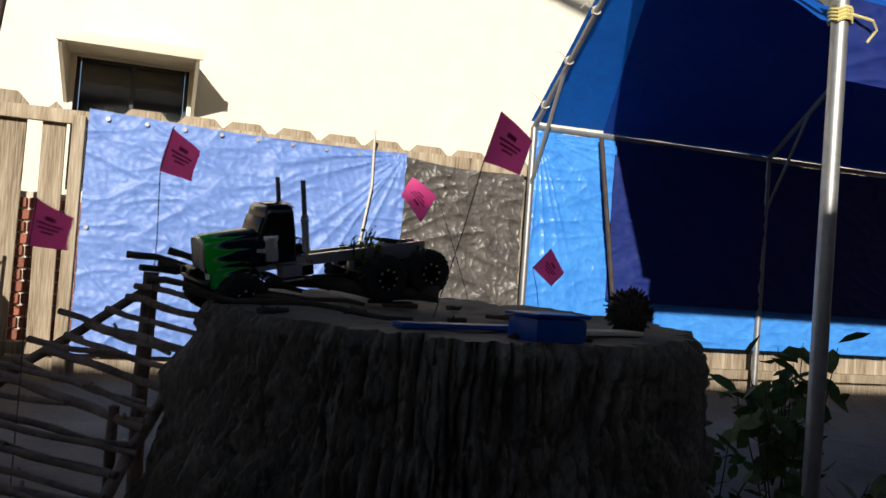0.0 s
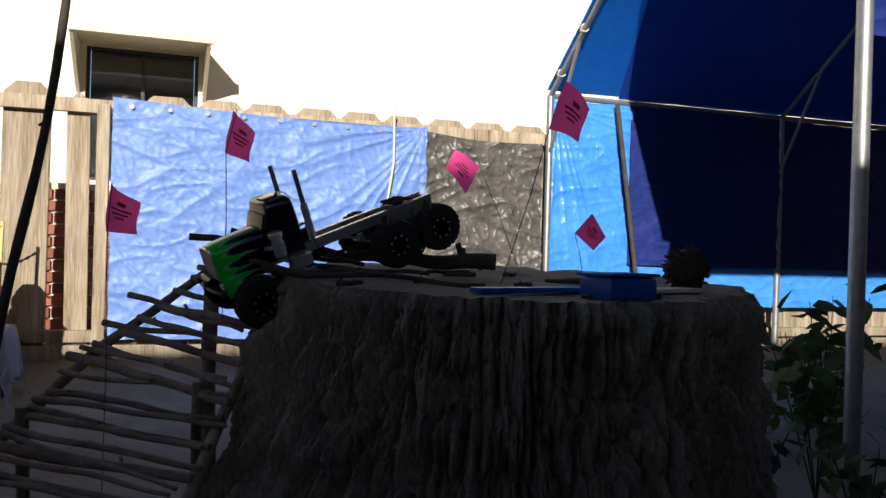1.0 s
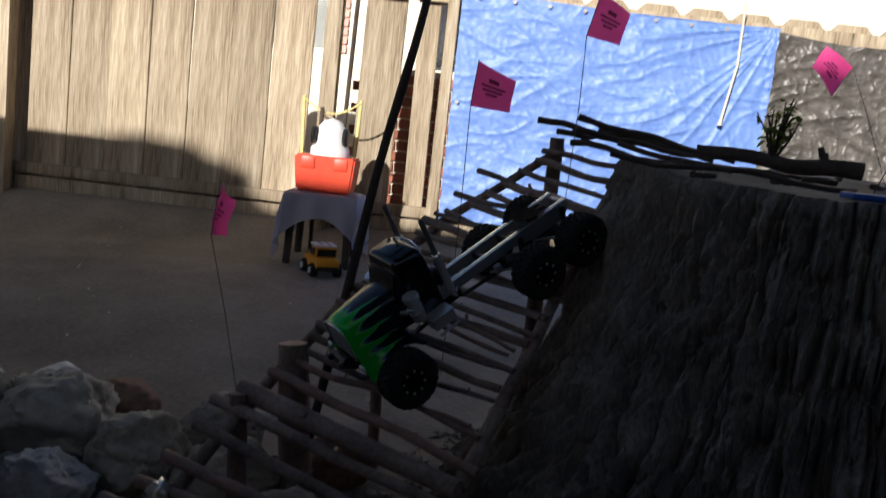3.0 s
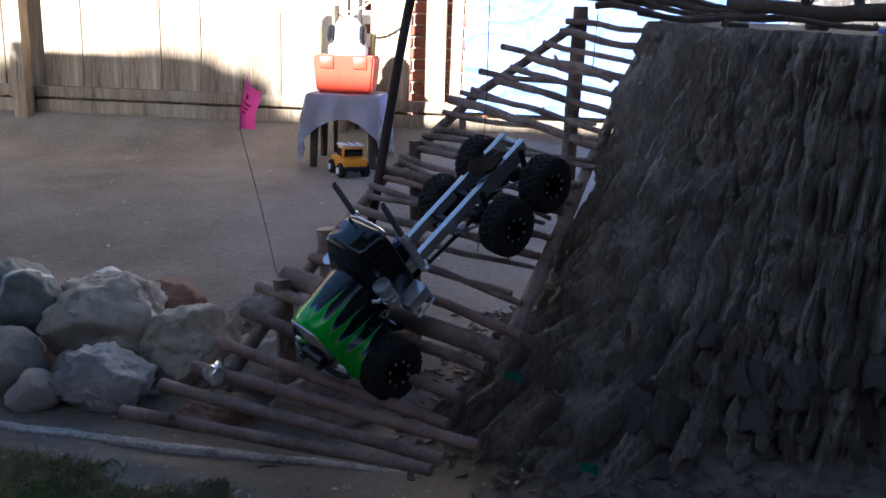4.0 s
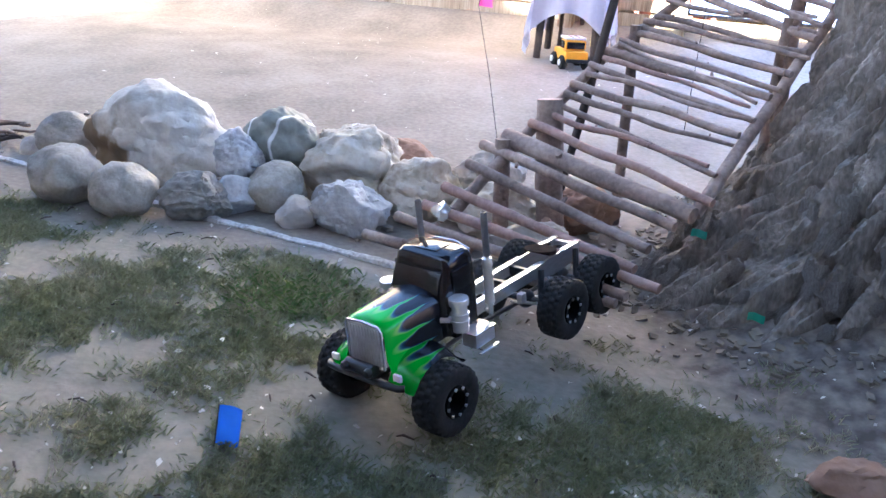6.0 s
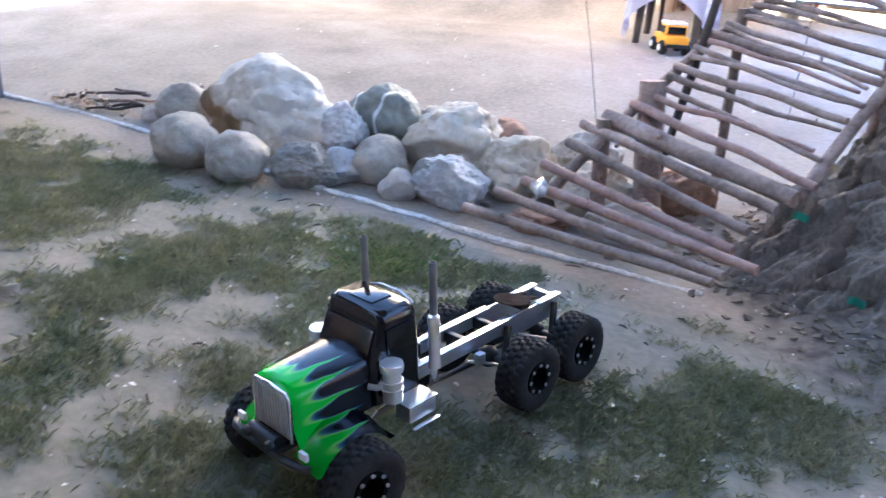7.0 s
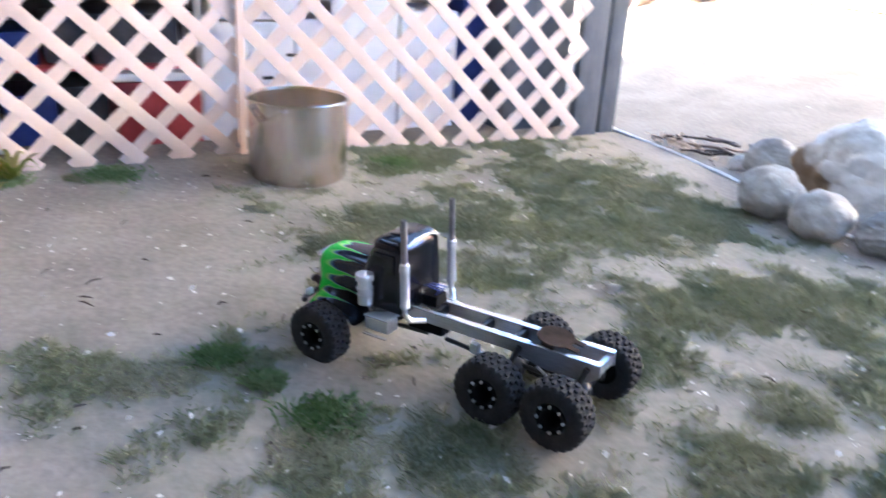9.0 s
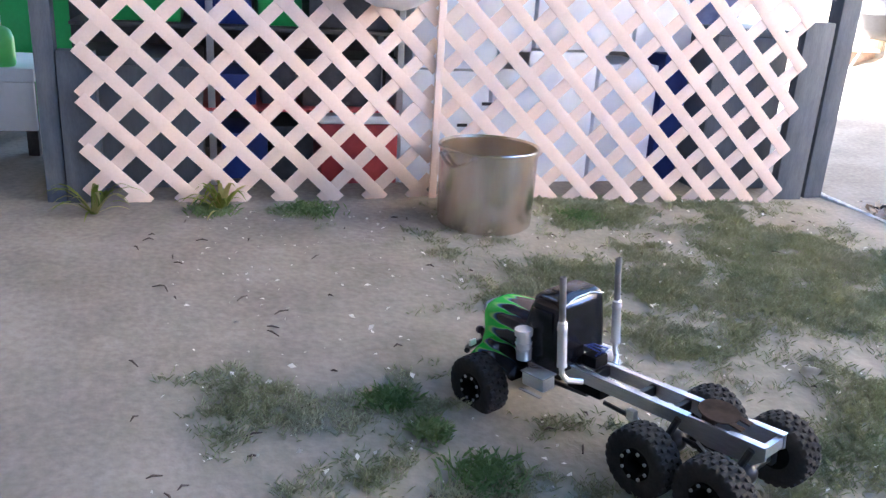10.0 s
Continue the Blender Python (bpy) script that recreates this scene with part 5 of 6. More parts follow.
for y0, y1, z0, z1 in ((0.97, 1.3, 0, 0.42), (1.31, 1.72, 0, 0.5), (1.73, 1.98, 0, 0.46), (1.0, 1.45, 0.425, 0.86), (1.46, 1.85, 0.505, 0.95), (1.86, 2.1, 0.51, 0.9), (1.05, 1.6, 0.955, 1.25), (1.62, 2.1, 0.955, 1.25)):
    crate("white_carton", (-0.52, y0, z0), (-0.2, y1 - 0.004, z1 - 0.003), CARTON, "white cardboard carton stacked behind the lattice", "carton", bevel=0.004, group="cartons")
for y, z, w in ((1.12, 0.6, 0.05), (1.3, 0.3, 0.06), (1.25, 0.7, 0.02), (1.2, 0.22, 0.04)):
    bm = boxed((-0.1995, y - w / 2, z - 0.006), (-0.198, y + w / 2, z + 0.006))
    tagged(part("printed_mark", bm, BLACK), "dark print on a white carton", "print", "carton prints")
crate("grey_bin", (-0.55, -0.1, 0.0), (-0.17, 0.28, 0.44), GREY_BIN, "large grey plastic bin behind the lattice", "bin", GREY_BIN)
rack = thing("shelf_rack", "dark shelf rack behind the lattice", "shelf")
for z in (0.26, 0.53, 0.86, 1.2):
    part("shelf", boxed((-0.62, -0.12, z), (-0.2, 0.96, z + 0.012), 0.003), CLUTTER_SHADE if z > 0.3 else COOLER_RED, rack)
for y in (0.31, 0.96):
    for x in (-0.6, -0.215):
        part("upright", boxed((x - 0.012, y - 0.012, 0), (x + 0.012, y + 0.012, 1.3), 0.002), ALU, rack)
rng = random.Random(77)
for k, (y0, y1, z0, z1, ma, lab) in enumerate(((0.34, 0.5, 0.0, 0.17, BLUE_BIN, "blue plastic crate on a shelf"), (0.51, 0.66, 0.0, 0.2, CLUTTER_SHADE, "dark crate on the ground"), (0.34, 0.46, 0.273, 0.38, BLUE_BIN, "blue plastic box on a shelf"), (0.48, 0.6, 0.273, 0.42, CLUTTER_SHADE, "dark box on a shelf"), (0.62, 0.9, 0.273, 0.44, CLUTTER_SHADE, "dark box on a shelf"), (0.0, 0.22, 0.543, 0.7, GREEN_PL, "green plastic tub on a shelf"), (0.25, 0.45, 0.543, 0.66, BLUE_BIN, "blue plastic box on a shelf"), (0.47, 0.62, 0.543, 0.74, GREEN_PL, "green plastic bottle crate on a shelf"), (0.64, 0.92, 0.543, 0.72, CLUTTER_SHADE, "dark bag on a shelf"), (0.05, 0.4, 0.873, 1.05, CLUTTER_SHADE, "dark box on a shelf"), (0.45, 0.9, 0.873, 1.1, CLUTTER_SHADE, "dark box on a shelf"))):
    crate("storage_box", (-0.56, y0, z0 + 0.001), (-0.24 - 0.05 * rng.random(), y1, z1), ma, lab, "box", group="stored boxes")
tagged(part("plastic_sack", rock_mesh(51, (0.3, 0.3, 0.2), 0.2), WHITE), "bulging pale plastic sack hung over the lattice", "sack").matrix_basis = pose(0.075, 0.86, 0.74, 0, 0, 90)
crate("dark_tote", (-0.5, 2.0, 0.0), (-0.2, 2.11, 0.5), BLUE_BIN, "dark blue plastic tote behind the lattice", "tote")
crate("grey_bin", (-0.5, 2.125, 0.0), (-0.06, 2.44, 0.62), GREY_BIN, "large grey plastic bin behind the lattice", "bin", GREY_BIN)
tagged(part("plastic_bag", rock_mesh(71, (0.34, 0.46, 0.66), 0.85), BLUE_FILM), "crumpled blue-grey plastic bag on a bin behind the lattice", "bag").matrix_basis = pose(-0.28, 2.2, 0.61 + 0.66 * 0.46)
# beside the lattice
bench = thing("white_bench", "low white bench beside the lattice", "bench")
part("top", boxed((-1.1, -1.2, 0.28), (-0.62, -0.315, 0.33), 0.006), WHITE, bench)
part("front", boxed((-0.645, -1.2, 0.1), (-0.622, -0.32, 0.279), 0.004), WHITE, bench)
for y in (-1.15, -0.35):
    part("leg", boxed((-1.05, y - 0.02, -0.02), (-1.0, y + 0.02, 0.28), 0.003), WHITE, bench)
    # Front legs coloured dark to merge with the shade under the bench.
    part("leg", boxed((-0.72, y - 0.02, -0.02), (-0.67, y + 0.02, 0.279), 0.003), STICK_DARK, bench)
bottle = thing("soap_bottle", "bright green soap bottle with a pump", "bottle", pose(-0.68, -0.425, 0.331))
part("body", lathe(bmesh.new(), [(0.0, 0), (0.04, 0.0), (0.045, 0.01), (0.045, 0.1), (0.035, 0.13), (0.014, 0.142), (0.0, 0.142)], 20), BRIGHT_GREEN, bottle)
part("pump", tubed([(0, 0, 0.1425), (0, 0, 0.18), (0.03, 0, 0.182)], 0.007, 8), WHITE, bottle)
tagged(part("green_sheet", boxed((-1.35, -1.6, 0.0), (-1.3, -0.2, 1.6), 0.004), GREEN_PL), "deep green panel standing behind the bench", "panel")
GX, GY = -2.95, 5.15
stand = thing("wooden_crate", "low pale wooden crate under a gas bottle", "crate", pose(GX, GY, ground_z(GX, GY) - 0.01))
part("box", boxed((-0.17, -0.15, 0.0), (0.17, 0.15, 0.1), 0.004), STICK, stand)
part("top", boxed((-0.19, -0.17, 0.101), (0.19, 0.17, 0.125), 0.004), TRIM, stand)
gas = thing("gas_bottle", "white steel gas bottle with a collar, standing on a crate", "gas bottle", pose(GX, GY, ground_z(GX, GY) + 0.116))
part("body", lathe(bmesh.new(), [(0.0, 0.0), (0.1, 0.0), (0.102, 0.02), (0.115, 0.03), (0.13, 0.06), (0.132, 0.1), (0.132, 0.2), (0.12, 0.25), (0.08, 0.285), (0.0, 0.3)], 28), WHITE, gas)
part("collar", lathe(bmesh.new(), [(0.068, 0.288), (0.072, 0.288), (0.074, 0.37), (0.07, 0.372), (0.066, 0.37), (0.064, 0.29)], 20), WHITE, gas)
part("valve", tubed([(0, 0, 0.3), (0, 0, 0.345), (0.03, 0, 0.35)], 0.013, 8), PIPE, gas, "brass-grey valve")
grill = thing("barbecue", "dark barbecue on legs before the fence", "barbecue", pose(-2.5, 5.1, ground_z(-2.5, 5.1) - 0.005))
part("bowl", lathe(bmesh.new(), [(0.0, 0.22), (0.1, 0.23), (0.19, 0.3), (0.22, 0.4), (0.225, 0.405), (0.22, 0.45), (0.16, 0.54), (0.08, 0.575), (0.0, 0.58)], 28), BLACK, grill)
for a in (90, 210, 330):
    part("leg", tubed([(0.2 * math.cos(radians(a)), 0.2 * math.sin(radians(a)), 0.0), (0.1 * math.cos(radians(a)), 0.1 * math.sin(radians(a)), 0.25)], 0.012, 8), PIPE_DULL, grill)

# ---- grass, litter ----
def grass(seed, count, lo, hi, tall):
    r = random.Random(seed)
    verts, faces = [], []
    while len(faces) < count:
        x, y = r.uniform(lo[0], hi[0]), r.uniform(lo[1], hi[1])
        k = turf_at(x, y)
        if r.random() > max(0.0, k - 0.52) * 1.6 or (Vector((x, y)) - STUMP).length < 0.75:
            continue
        z = ground_z(x, y)
        for b in range(3):
            px, py = x + r.gauss(0, 0.008), y + r.gauss(0, 0.008)
            a, ln, h, w = r.uniform(0, 6.28), r.uniform(0.006, 0.022), tall * r.uniform(0.35, 1.0) * (0.5 + 0.6 * k), r.uniform(0.0006, 0.0012)
            dx, dy = math.cos(a), math.sin(a)
            i = len(verts)
            verts += [(px - dy * w, py + dx * w, z - 0.003), (px + dy * w, py - dx * w, z - 0.003), (px + dx * ln * 0.5 + dy * w * 0.7, py + dy * ln * 0.5 - dx * w * 0.7, z + h * 0.65), (px + dx * ln, py + dy * ln, z + h), (px + dx * ln * 0.5 - dy * w * 0.7, py + dy * ln * 0.5 + dx * w * 0.7, z + h * 0.65)]
            faces.append((i, i + 1, i + 2, i + 3, i + 4))
    me = bpy.data.meshes.new("grass")
    me.from_pydata(verts, [], faces)
    me.materials.append(GRASS)
    return new("grass", me)


tagged(grass(5, 105000, (0.02, 0.0), (3.4, 2.5), 0.016), "patchy short worn grass on bare soil", "grass", kind="stuff")
def green_tuft(spots, count, tall, seed):
    """Fresh long blades in a few spots: x, y, radius."""
    r = random.Random(seed)
    verts, faces = [], []
    for k in range(count):
        px, py, rad = spots[k % len(spots)]
        x, y = px + r.gauss(0, rad * 0.5), py + r.gauss(0, rad * 0.5)
        z, a, ln, h, w = ground_z(x, y), r.uniform(0, 6.28), r.uniform(0.008, 0.03), tall * r.uniform(0.4, 1.0), r.uniform(0.0008, 0.0015)
        dx, dy = math.cos(a), math.sin(a)
        i = len(verts)
        verts += [(x - dy * w, y + dx * w, z - 0.003), (x + dy * w, y - dx * w, z - 0.003), (x + dx * ln * 0.4 + dy * w, y + dy * ln * 0.4 - dx * w, z + h * 0.7), (x + dx * ln, y + dy * ln, z + h), (x + dx * ln * 0.4 - dy * w, y + dy * ln * 0.4 + dx * w, z + h * 0.7)]
        faces.append((i, i + 1, i + 2, i + 3, i + 4))
    me = bpy.data.meshes.new("grass_tuft")
    me.from_pydata(verts, [], faces)
    me.materials.append(FRESH)
    return new("grass_tuft", me)


FRESH = see_through(mat("fresh_grass", [(0.08, 0.15, 0.05), (0.15, 0.23, 0.08), (0.26, 0.31, 0.14)], 9, 0.65, bump=0.0), 0.3)
tagged(green_tuft([(1.63, 0.73, 0.06), (1.36, 0.62, 0.04), (1.49, 0.67, 0.025), (1.95, 2.08, 0.14), (0.12, 0.3, 0.06), (0.13, 0.6, 0.08), (0.26, 1.5, 0.06)], 3400, 0.022, 8), "fresh green tufts of longer grass in the lawn", "grass", kind="stuff")
bm = bmesh.new()
rng = random.Random(6)
for k in range(1500):
    x, y = rng.uniform(0.1, 3.2), rng.uniform(0.2, 2.4)
    if rng.random() < 0.12:
        y = rng.uniform(2.9, 5.2)
    s = rng.choice((0.003, 0.004, 0.005, 0.008)) * rng.uniform(0.7, 1.2)
    m = Matrix.Translation((x, y, ground_z(x, y) + s * 0.5 + 0.001)) @ Euler((rng.uniform(-0.6, 0.6), rng.uniform(-0.6, 0.6), rng.uniform(0, 6))).to_matrix().to_4x4()
    vs = [bm.verts.new(m @ Vector(c)) for c in ((-s, 0, 0), (0, -s * 0.6, s * 0.3), (s, 0, 0), (0, s * 0.7, s * 0.2))]
    bm.faces.new(vs)
tagged(part("litter", bm, LITTER), "pale petals and bits scattered over lawn and soil", "litter", kind="stuff")
bm = sheet(lambda u, v: (0.05 * (u - 0.5), 0.034 * (v - 0.5) * (1 - abs(2 * u - 1) ** 2), 0.014 * math.cos(4 * (v - 0.5)) + 0.01 * u), 10, 8, 0.001)
tagged(part("dry_leaf", bm, LITTER), "curled dry leaf lying on the lawn", "leaf").matrix_basis = pose(1.4, 1.525, 0.01, 25, 10, 60) @ Matrix.Diagonal((0.75, 0.9, 0.9, 1))


bm = bmesh.new()
rng = random.Random(26)
for k in range(150):
    x, y = rng.uniform(0.2, 2.9), rng.uniform(0.1, 2.35)
    a, ln = rng.uniform(0, 6.28), rng.uniform(0.006, 0.02)
    d = Vector((math.cos(a), math.sin(a), 0)) * ln
    p = Vector((x, y, ground_z(x, y) + 0.002))
    tube(bm, [p - d, p + 0.2 * d + Vector((0, 0, rng.uniform(0.001, 0.006))), p + d], [0.0012, 0.0022, 0.001], 5)
tagged(part("twig_litter", bm, STICK_DARK), "dark bits of twig strewn over lawn and soil", "litter", kind="stuff")


def tuft(x, y, seed):
    r = random.Random(seed)
    t = thing("strappy_plant", "small strappy green and yellow plant at the foot of the lattice", "plant", pose(x, y, ground_z(x, y) - 0.004), group="plants at the lattice")
    for k in range(24):
        a, ln, h = r.uniform(0, 6.28), r.uniform(0.07, 0.17), r.uniform(0.03, 0.1)
        w = r.uniform(0.006, 0.01)
        c, s = math.cos(a), math.sin(a)
        bm = sheet(lambda u, v: (c * ln * u - s * w * (v - 0.5) * 2 * (1 - u * u), s * ln * u + c * w * (v - 0.5) * 2 * (1 - u * u), h * math.sin(2.4 * u) - 0.002), 6, 1, 0.0006)
        part("leaf", bm, SPRIG if k % 3 else YELLOW_LEAF, t)


tuft(0.125, -0.044, 1)
tuft(0.12, 0.33, 2)

# ---- loose bark at the foot of the stump ----
bark_chip = []
rng = random.Random(41)
for k in range(6):
    bm = bmesh.new()
    box(bm, (-0.5, -0.5, -0.5), (0.5, 0.5, 0.5))
    bmesh.ops.subdivide_edges(bm, edges=bm.edges[:], cuts=2, use_grid_fill=True)
    for v in bm.verts:
        v.co += 0.5 * noise.noise_vector(v.co * 1.9 + Vector((k * 5, 0, 0)))
    me = bpy.data.meshes.new("bark_plate")
    bm.to_mesh(me)
    bm.free()
    me.materials.append(BARK)
    bark_chip.append(me)
for k in range(290):
    a = radians(rng.uniform(160, 300))
    h = rng.uniform(0.0, 0.5) ** 1.4
    r = stump_r(a, h) - 0.001
    x, y = STUMP.x + r * math.cos(a), STUMP.y + r * math.sin(a)
    z = -0.05 + (stump_top(x, y) + 0.05) * h
    o = new("bark_plate", bark_chip[k % 6])
    o.parent = stump
    s = rng.uniform(0.5, 1.25)
    o.matrix_basis = Matrix.Translation((x, y, z + 0.015)) @ Matrix.Rotation(a, 4, "Z") @ Euler((rng.uniform(-0.4, 0.4), rng.uniform(-0.6, 0.1) - 0.4 * (1 - h), rng.uniform(-0.3, 0.3))).to_matrix().to_4x4() @ Matrix.Diagonal((0.016 * s, 0.032 * s, 0.05 * s, 1))
bm = bmesh.new()
for k in range(420):
    a = radians(rng.uniform(160, 290))
    r = stump_r(a, 0.06) + abs(rng.gauss(0, 0.07))
    x, y = STUMP.x + r * math.cos(a), STUMP.y + r * math.sin(a)
    s = rng.uniform(0.004, 0.013)
    m = Matrix.Translation((x, y, ground_z(x, y) + s * 0.2)) @ Euler((rng.uniform(-0.5, 0.5), rng.uniform(-0.5, 0.5), rng.uniform(0, 6))).to_matrix().to_4x4()
    box(bm, (-s, -s * 0.6, -s * 0.25), (s, s * 0.6, s * 0.25), 0, m)
tagged(part("bark_crumbs", bm, BARK_CRUMB), "brown crumbs of bark strewn at the foot of the stump", "bark", kind="stuff")
GREEN_TAG = mat("faded_green_paper", [(0.03, 0.25, 0.18), (0.05, 0.33, 0.25)], 20, 0.8)
for x, y, z in ((2.775, 2.235, 0.245), (2.9, 2.12, 0.14)):
    tagged(part("paper_scrap", sheet(lambda u, v: (x + 0.03 * (u - 0.5), y - 0.012 + 0.006 * math.sin(5 * u), z + 0.016 * (v - 0.5)), 6, 3, 0.001), GREEN_TAG), "small faded green scrap stuck on the bark", "paper scrap", "scraps on the bark")

# ---- debris at the end of the kerb ----
rng = random.Random(91)
for k in range(7):
    x, y = rng.uniform(0.3, 0.62), rng.uniform(2.64, 2.85)
    a = rng.uniform(-0.5, 0.5)
    d = Vector((math.cos(a), math.sin(a), 0)) * rng.uniform(0.05, 0.14)
    p = Vector((x, y, ground_z(x, y) + 0.012))
    tagged(part("twig", branch(p - d, p + d + Vector((0, 0, 0.02)), 0.004, 0.007, 200 + k, 0.02, 6), STICK if k % 2 else STICK_DARK), "grey dry twig lying at the end of the kerb", "twig", "twigs at the kerb")
bm = bmesh.new()
for k in range(90):
    x, y = rng.gauss(0.42, 0.07), rng.gauss(2.67, 0.035)
    s = rng.uniform(0.008, 0.022)
    m = Matrix.Translation((x, y, ground_z(x, y) + rng.uniform(0.004, 0.03))) @ Euler((rng.uniform(-1, 1), rng.uniform(-1, 1), rng.uniform(0, 6))).to_matrix().to_4x4()
    bm.faces.new([bm.verts.new(m @ Vector(c)) for c in ((-s, 0, 0), (0, -s * 0.4, s * 0.2), (s, 0, 0), (0, s * 0.4, s * 0.2))])
tagged(part("leaf_heap", bm, DRY_LEAF), "small heap of orange-brown dry leaves at the kerb", "leaves", kind="stuff")
tagged(part("rock", rock_mesh(61, (0.17, 0.13, 0.09), 0.9, 4), ROCK_BROWN), "brown weathered stone in the grass by the stump", "rock").matrix_basis = pose(3.07, 1.83, ground_z(3.07, 1.83) + 0.015, 0, 0, 20)


# ---- model truck; x forward, y to its left, the ground at z = 0 ----
AXLES = (0.24, -0.13, -0.257)
WHEEL_R = 0.0595


def track(ax):
    """Half the distance between the two wheels of an axle."""
    return 0.11 if ax > 0 else 0.094


def tyre_mesh():
    """One moulded ring: side walls, and a tread of staggered blocks."""
    bm = bmesh.new()
    blocks, per = 24, 6
    side = [(0.027, -0.021), (0.038, -0.026), (0.05, -0.0258), (0.0548, -0.0235)]
    tread = [-0.0215, -0.0125, -0.0118, -0.0005, 0.0005, 0.0118, 0.0125, 0.0215]
    rings = []
    for k in range(blocks * per):
        a = 2 * math.pi * k / (blocks * per)
        ring = [(r, y) for r, y in side]
        for n, y in enumerate(tread):
            proud = (k + (3 if (n // 2) % 2 else 0) + int(abs(y) * 90)) % per < 4
            ring.append((0.0597 - 0.0012 * (abs(y) / 0.0215) ** 3 if proud else 0.0552, y))
        ring += [(r, -y) for r, y in reversed(side)]
        rings.append([bm.verts.new((r * math.sin(a), y, r * math.cos(a))) for r, y in ring])
    for a, b in zip(rings, rings[1:] + rings[:1]):
        for i in range(len(a) - 1):
            bm.faces.new((a[i], b[i], b[i + 1], a[i + 1])).smooth = i < 3 or i > len(a) - 5
    bmesh.ops.recalc_face_normals(bm, faces=bm.faces[:])
    return bm


def rim_mesh():
    bm = bmesh.new()
    lathe(bm, [(0.0, 0.004), (0.007, 0.004), (0.0075, -0.012), (0.016, -0.015), (0.0185, 0.015), (0.0195, 0.0235), (0.026, 0.0245), (0.0275, 0.021), (0.033, -0.02), (0.0, -0.02)], 32, Matrix.Rotation(radians(-90), 4, "X"))
    return bm


truck = thing("model_truck", "six-wheeled model truck, green flame paint on a black cab", "model truck")
WHEELS = []
tyre_data = rim_data = bolt_data = None
for ax in AXLES:
    for side in (1, -1):
        if tyre_data is None:
            w = part("wheel", tyre_mesh(), RUBBER, truck, "knobbly black tyre on a black rim")
            rim = part("rim", rim_mesh(), MATT_BLACK, w, "black spoked rim")
            tyre_data, rim_data = w.data, rim.data
            bolt_bm = lathe(bmesh.new(), [(0.0, 0.0), (0.0031, 0.0), (0.0031, 0.002), (0.0, 0.003)], 8, Matrix.Rotation(radians(-90), 4, "X"))
            first = part("bolt", bolt_bm, CHROME, w)
            bolt_data = first.data
            first.location = (0.0235, 0.0242, 0)
            ks = range(1, 8)
        else:
            w = new("wheel", tyre_data)
            w.parent = truck
            w["label"] = "knobbly black tyre on a black rim"
            rim = new("rim", rim_data)
            rim.parent = w
            ks = range(8)
        for k in ks:
            b = new("bolt", bolt_data)
            b.parent = w
            b.location = (0.0235 * math.cos(math.pi * k / 4), 0.0242, 0.0235 * math.sin(math.pi * k / 4))
        w.matrix_basis = pose(ax, side * track(ax), WHEEL_R, 0, 0, 0 if side > 0 else 180)
        WHEELS.append((w, ax, side))

# frame
for y in (0.027, -0.027):
    bm = bmesh.new()
    prof = [(0.2, 0.103), (-0.13, 0.103), (-0.2, 0.088), (-0.275, 0.09), (-0.297, 0.105), (-0.297, 0.127), (0.2, 0.127)]
    f = [[bm.verts.new((x, y + dy, z)) for x, z in prof] for dy in (-0.0022, 0.0022)]
    bm.faces.new(f[0])
    bm.faces.new(reversed(f[1]))
    for i in range(len(prof)):
        bm.faces.new((f[0][i], f[1][i], f[1][(i + 1) % len(prof)], f[0][(i + 1) % len(prof)]))
    rail = part("frame_rail", bm, ALU, truck, "bright aluminium frame rail")
    for xa, xb in ((-0.297, -0.235), (-0.165, 0.08)):
        part("rail_cap", boxed((xa, y - 0.0065, 0.1272), (xb, y + 0.0065, 0.1292), 0.0005), CHROME, rail, "bright top flange")
for x in (-0.29, -0.13, -0.06, 0.04):
    part("cross_member", boxed((x - 0.005, -0.0245, 0.106), (x + 0.005, 0.0245, 0.124), 0.001), BLACK if x > -0.2 else ALU, truck)
bm = bmesh.new()
tip = Matrix.Translation((-0.2, 0, 0.137)) @ Matrix.Rotation(radians(-9), 4, "Y")
lathe(bm, [(0.0, 0.0), (0.032, 0.0), (0.033, 0.001), (0.032, 0.003), (0.0, 0.003)], 28, tip)
box(bm, (-0.012, -0.03, -0.0065), (0.012, 0.03, -0.0005), 0.001, tip)
for y in (-0.012, 0.012):
    box(bm, (-0.05, y - 0.006, 0.0), (-0.028, y + 0.006, 0.0028), 0.001, tip)
part("fifth_wheel", bm, FIFTH, truck, "dull brown round coupling plate")
for ax in AXLES:
    bm = bmesh.new()
    reach = track(ax) - 0.016
    tube(bm, [(ax, -reach, WHEEL_R), (ax, reach, WHEEL_R)], 0.0075, 10)
    bmesh.ops.create_uvsphere(bm, u_segments=14, v_segments=10, radius=0.019, matrix=Matrix.Translation((ax, 0.008, WHEEL_R)))
    for y in (-0.062, 0.062):
        box(bm, (ax - 0.009, y - 0.008, WHEEL_R - 0.012), (ax + 0.009, y + 0.008, WHEEL_R + 0.012), 0.002)
    part("axle", bm, BLACK, truck)
    for y in (-0.045, 0.045):
        bm = bmesh.new()
        tube(bm, [(ax, y, WHEEL_R + 0.008), (ax - 0.02, y * 0.75, 0.118)], 0.0062, 8)
        part("shock", bm, BLACK, truck)
        part("link", tubed([(ax, y, WHEEL_R - 0.004), (ax - 0.1 if ax > 0 else ax + 0.075, y * 0.6, 0.088)], 0.0028, 6), ALU, truck)
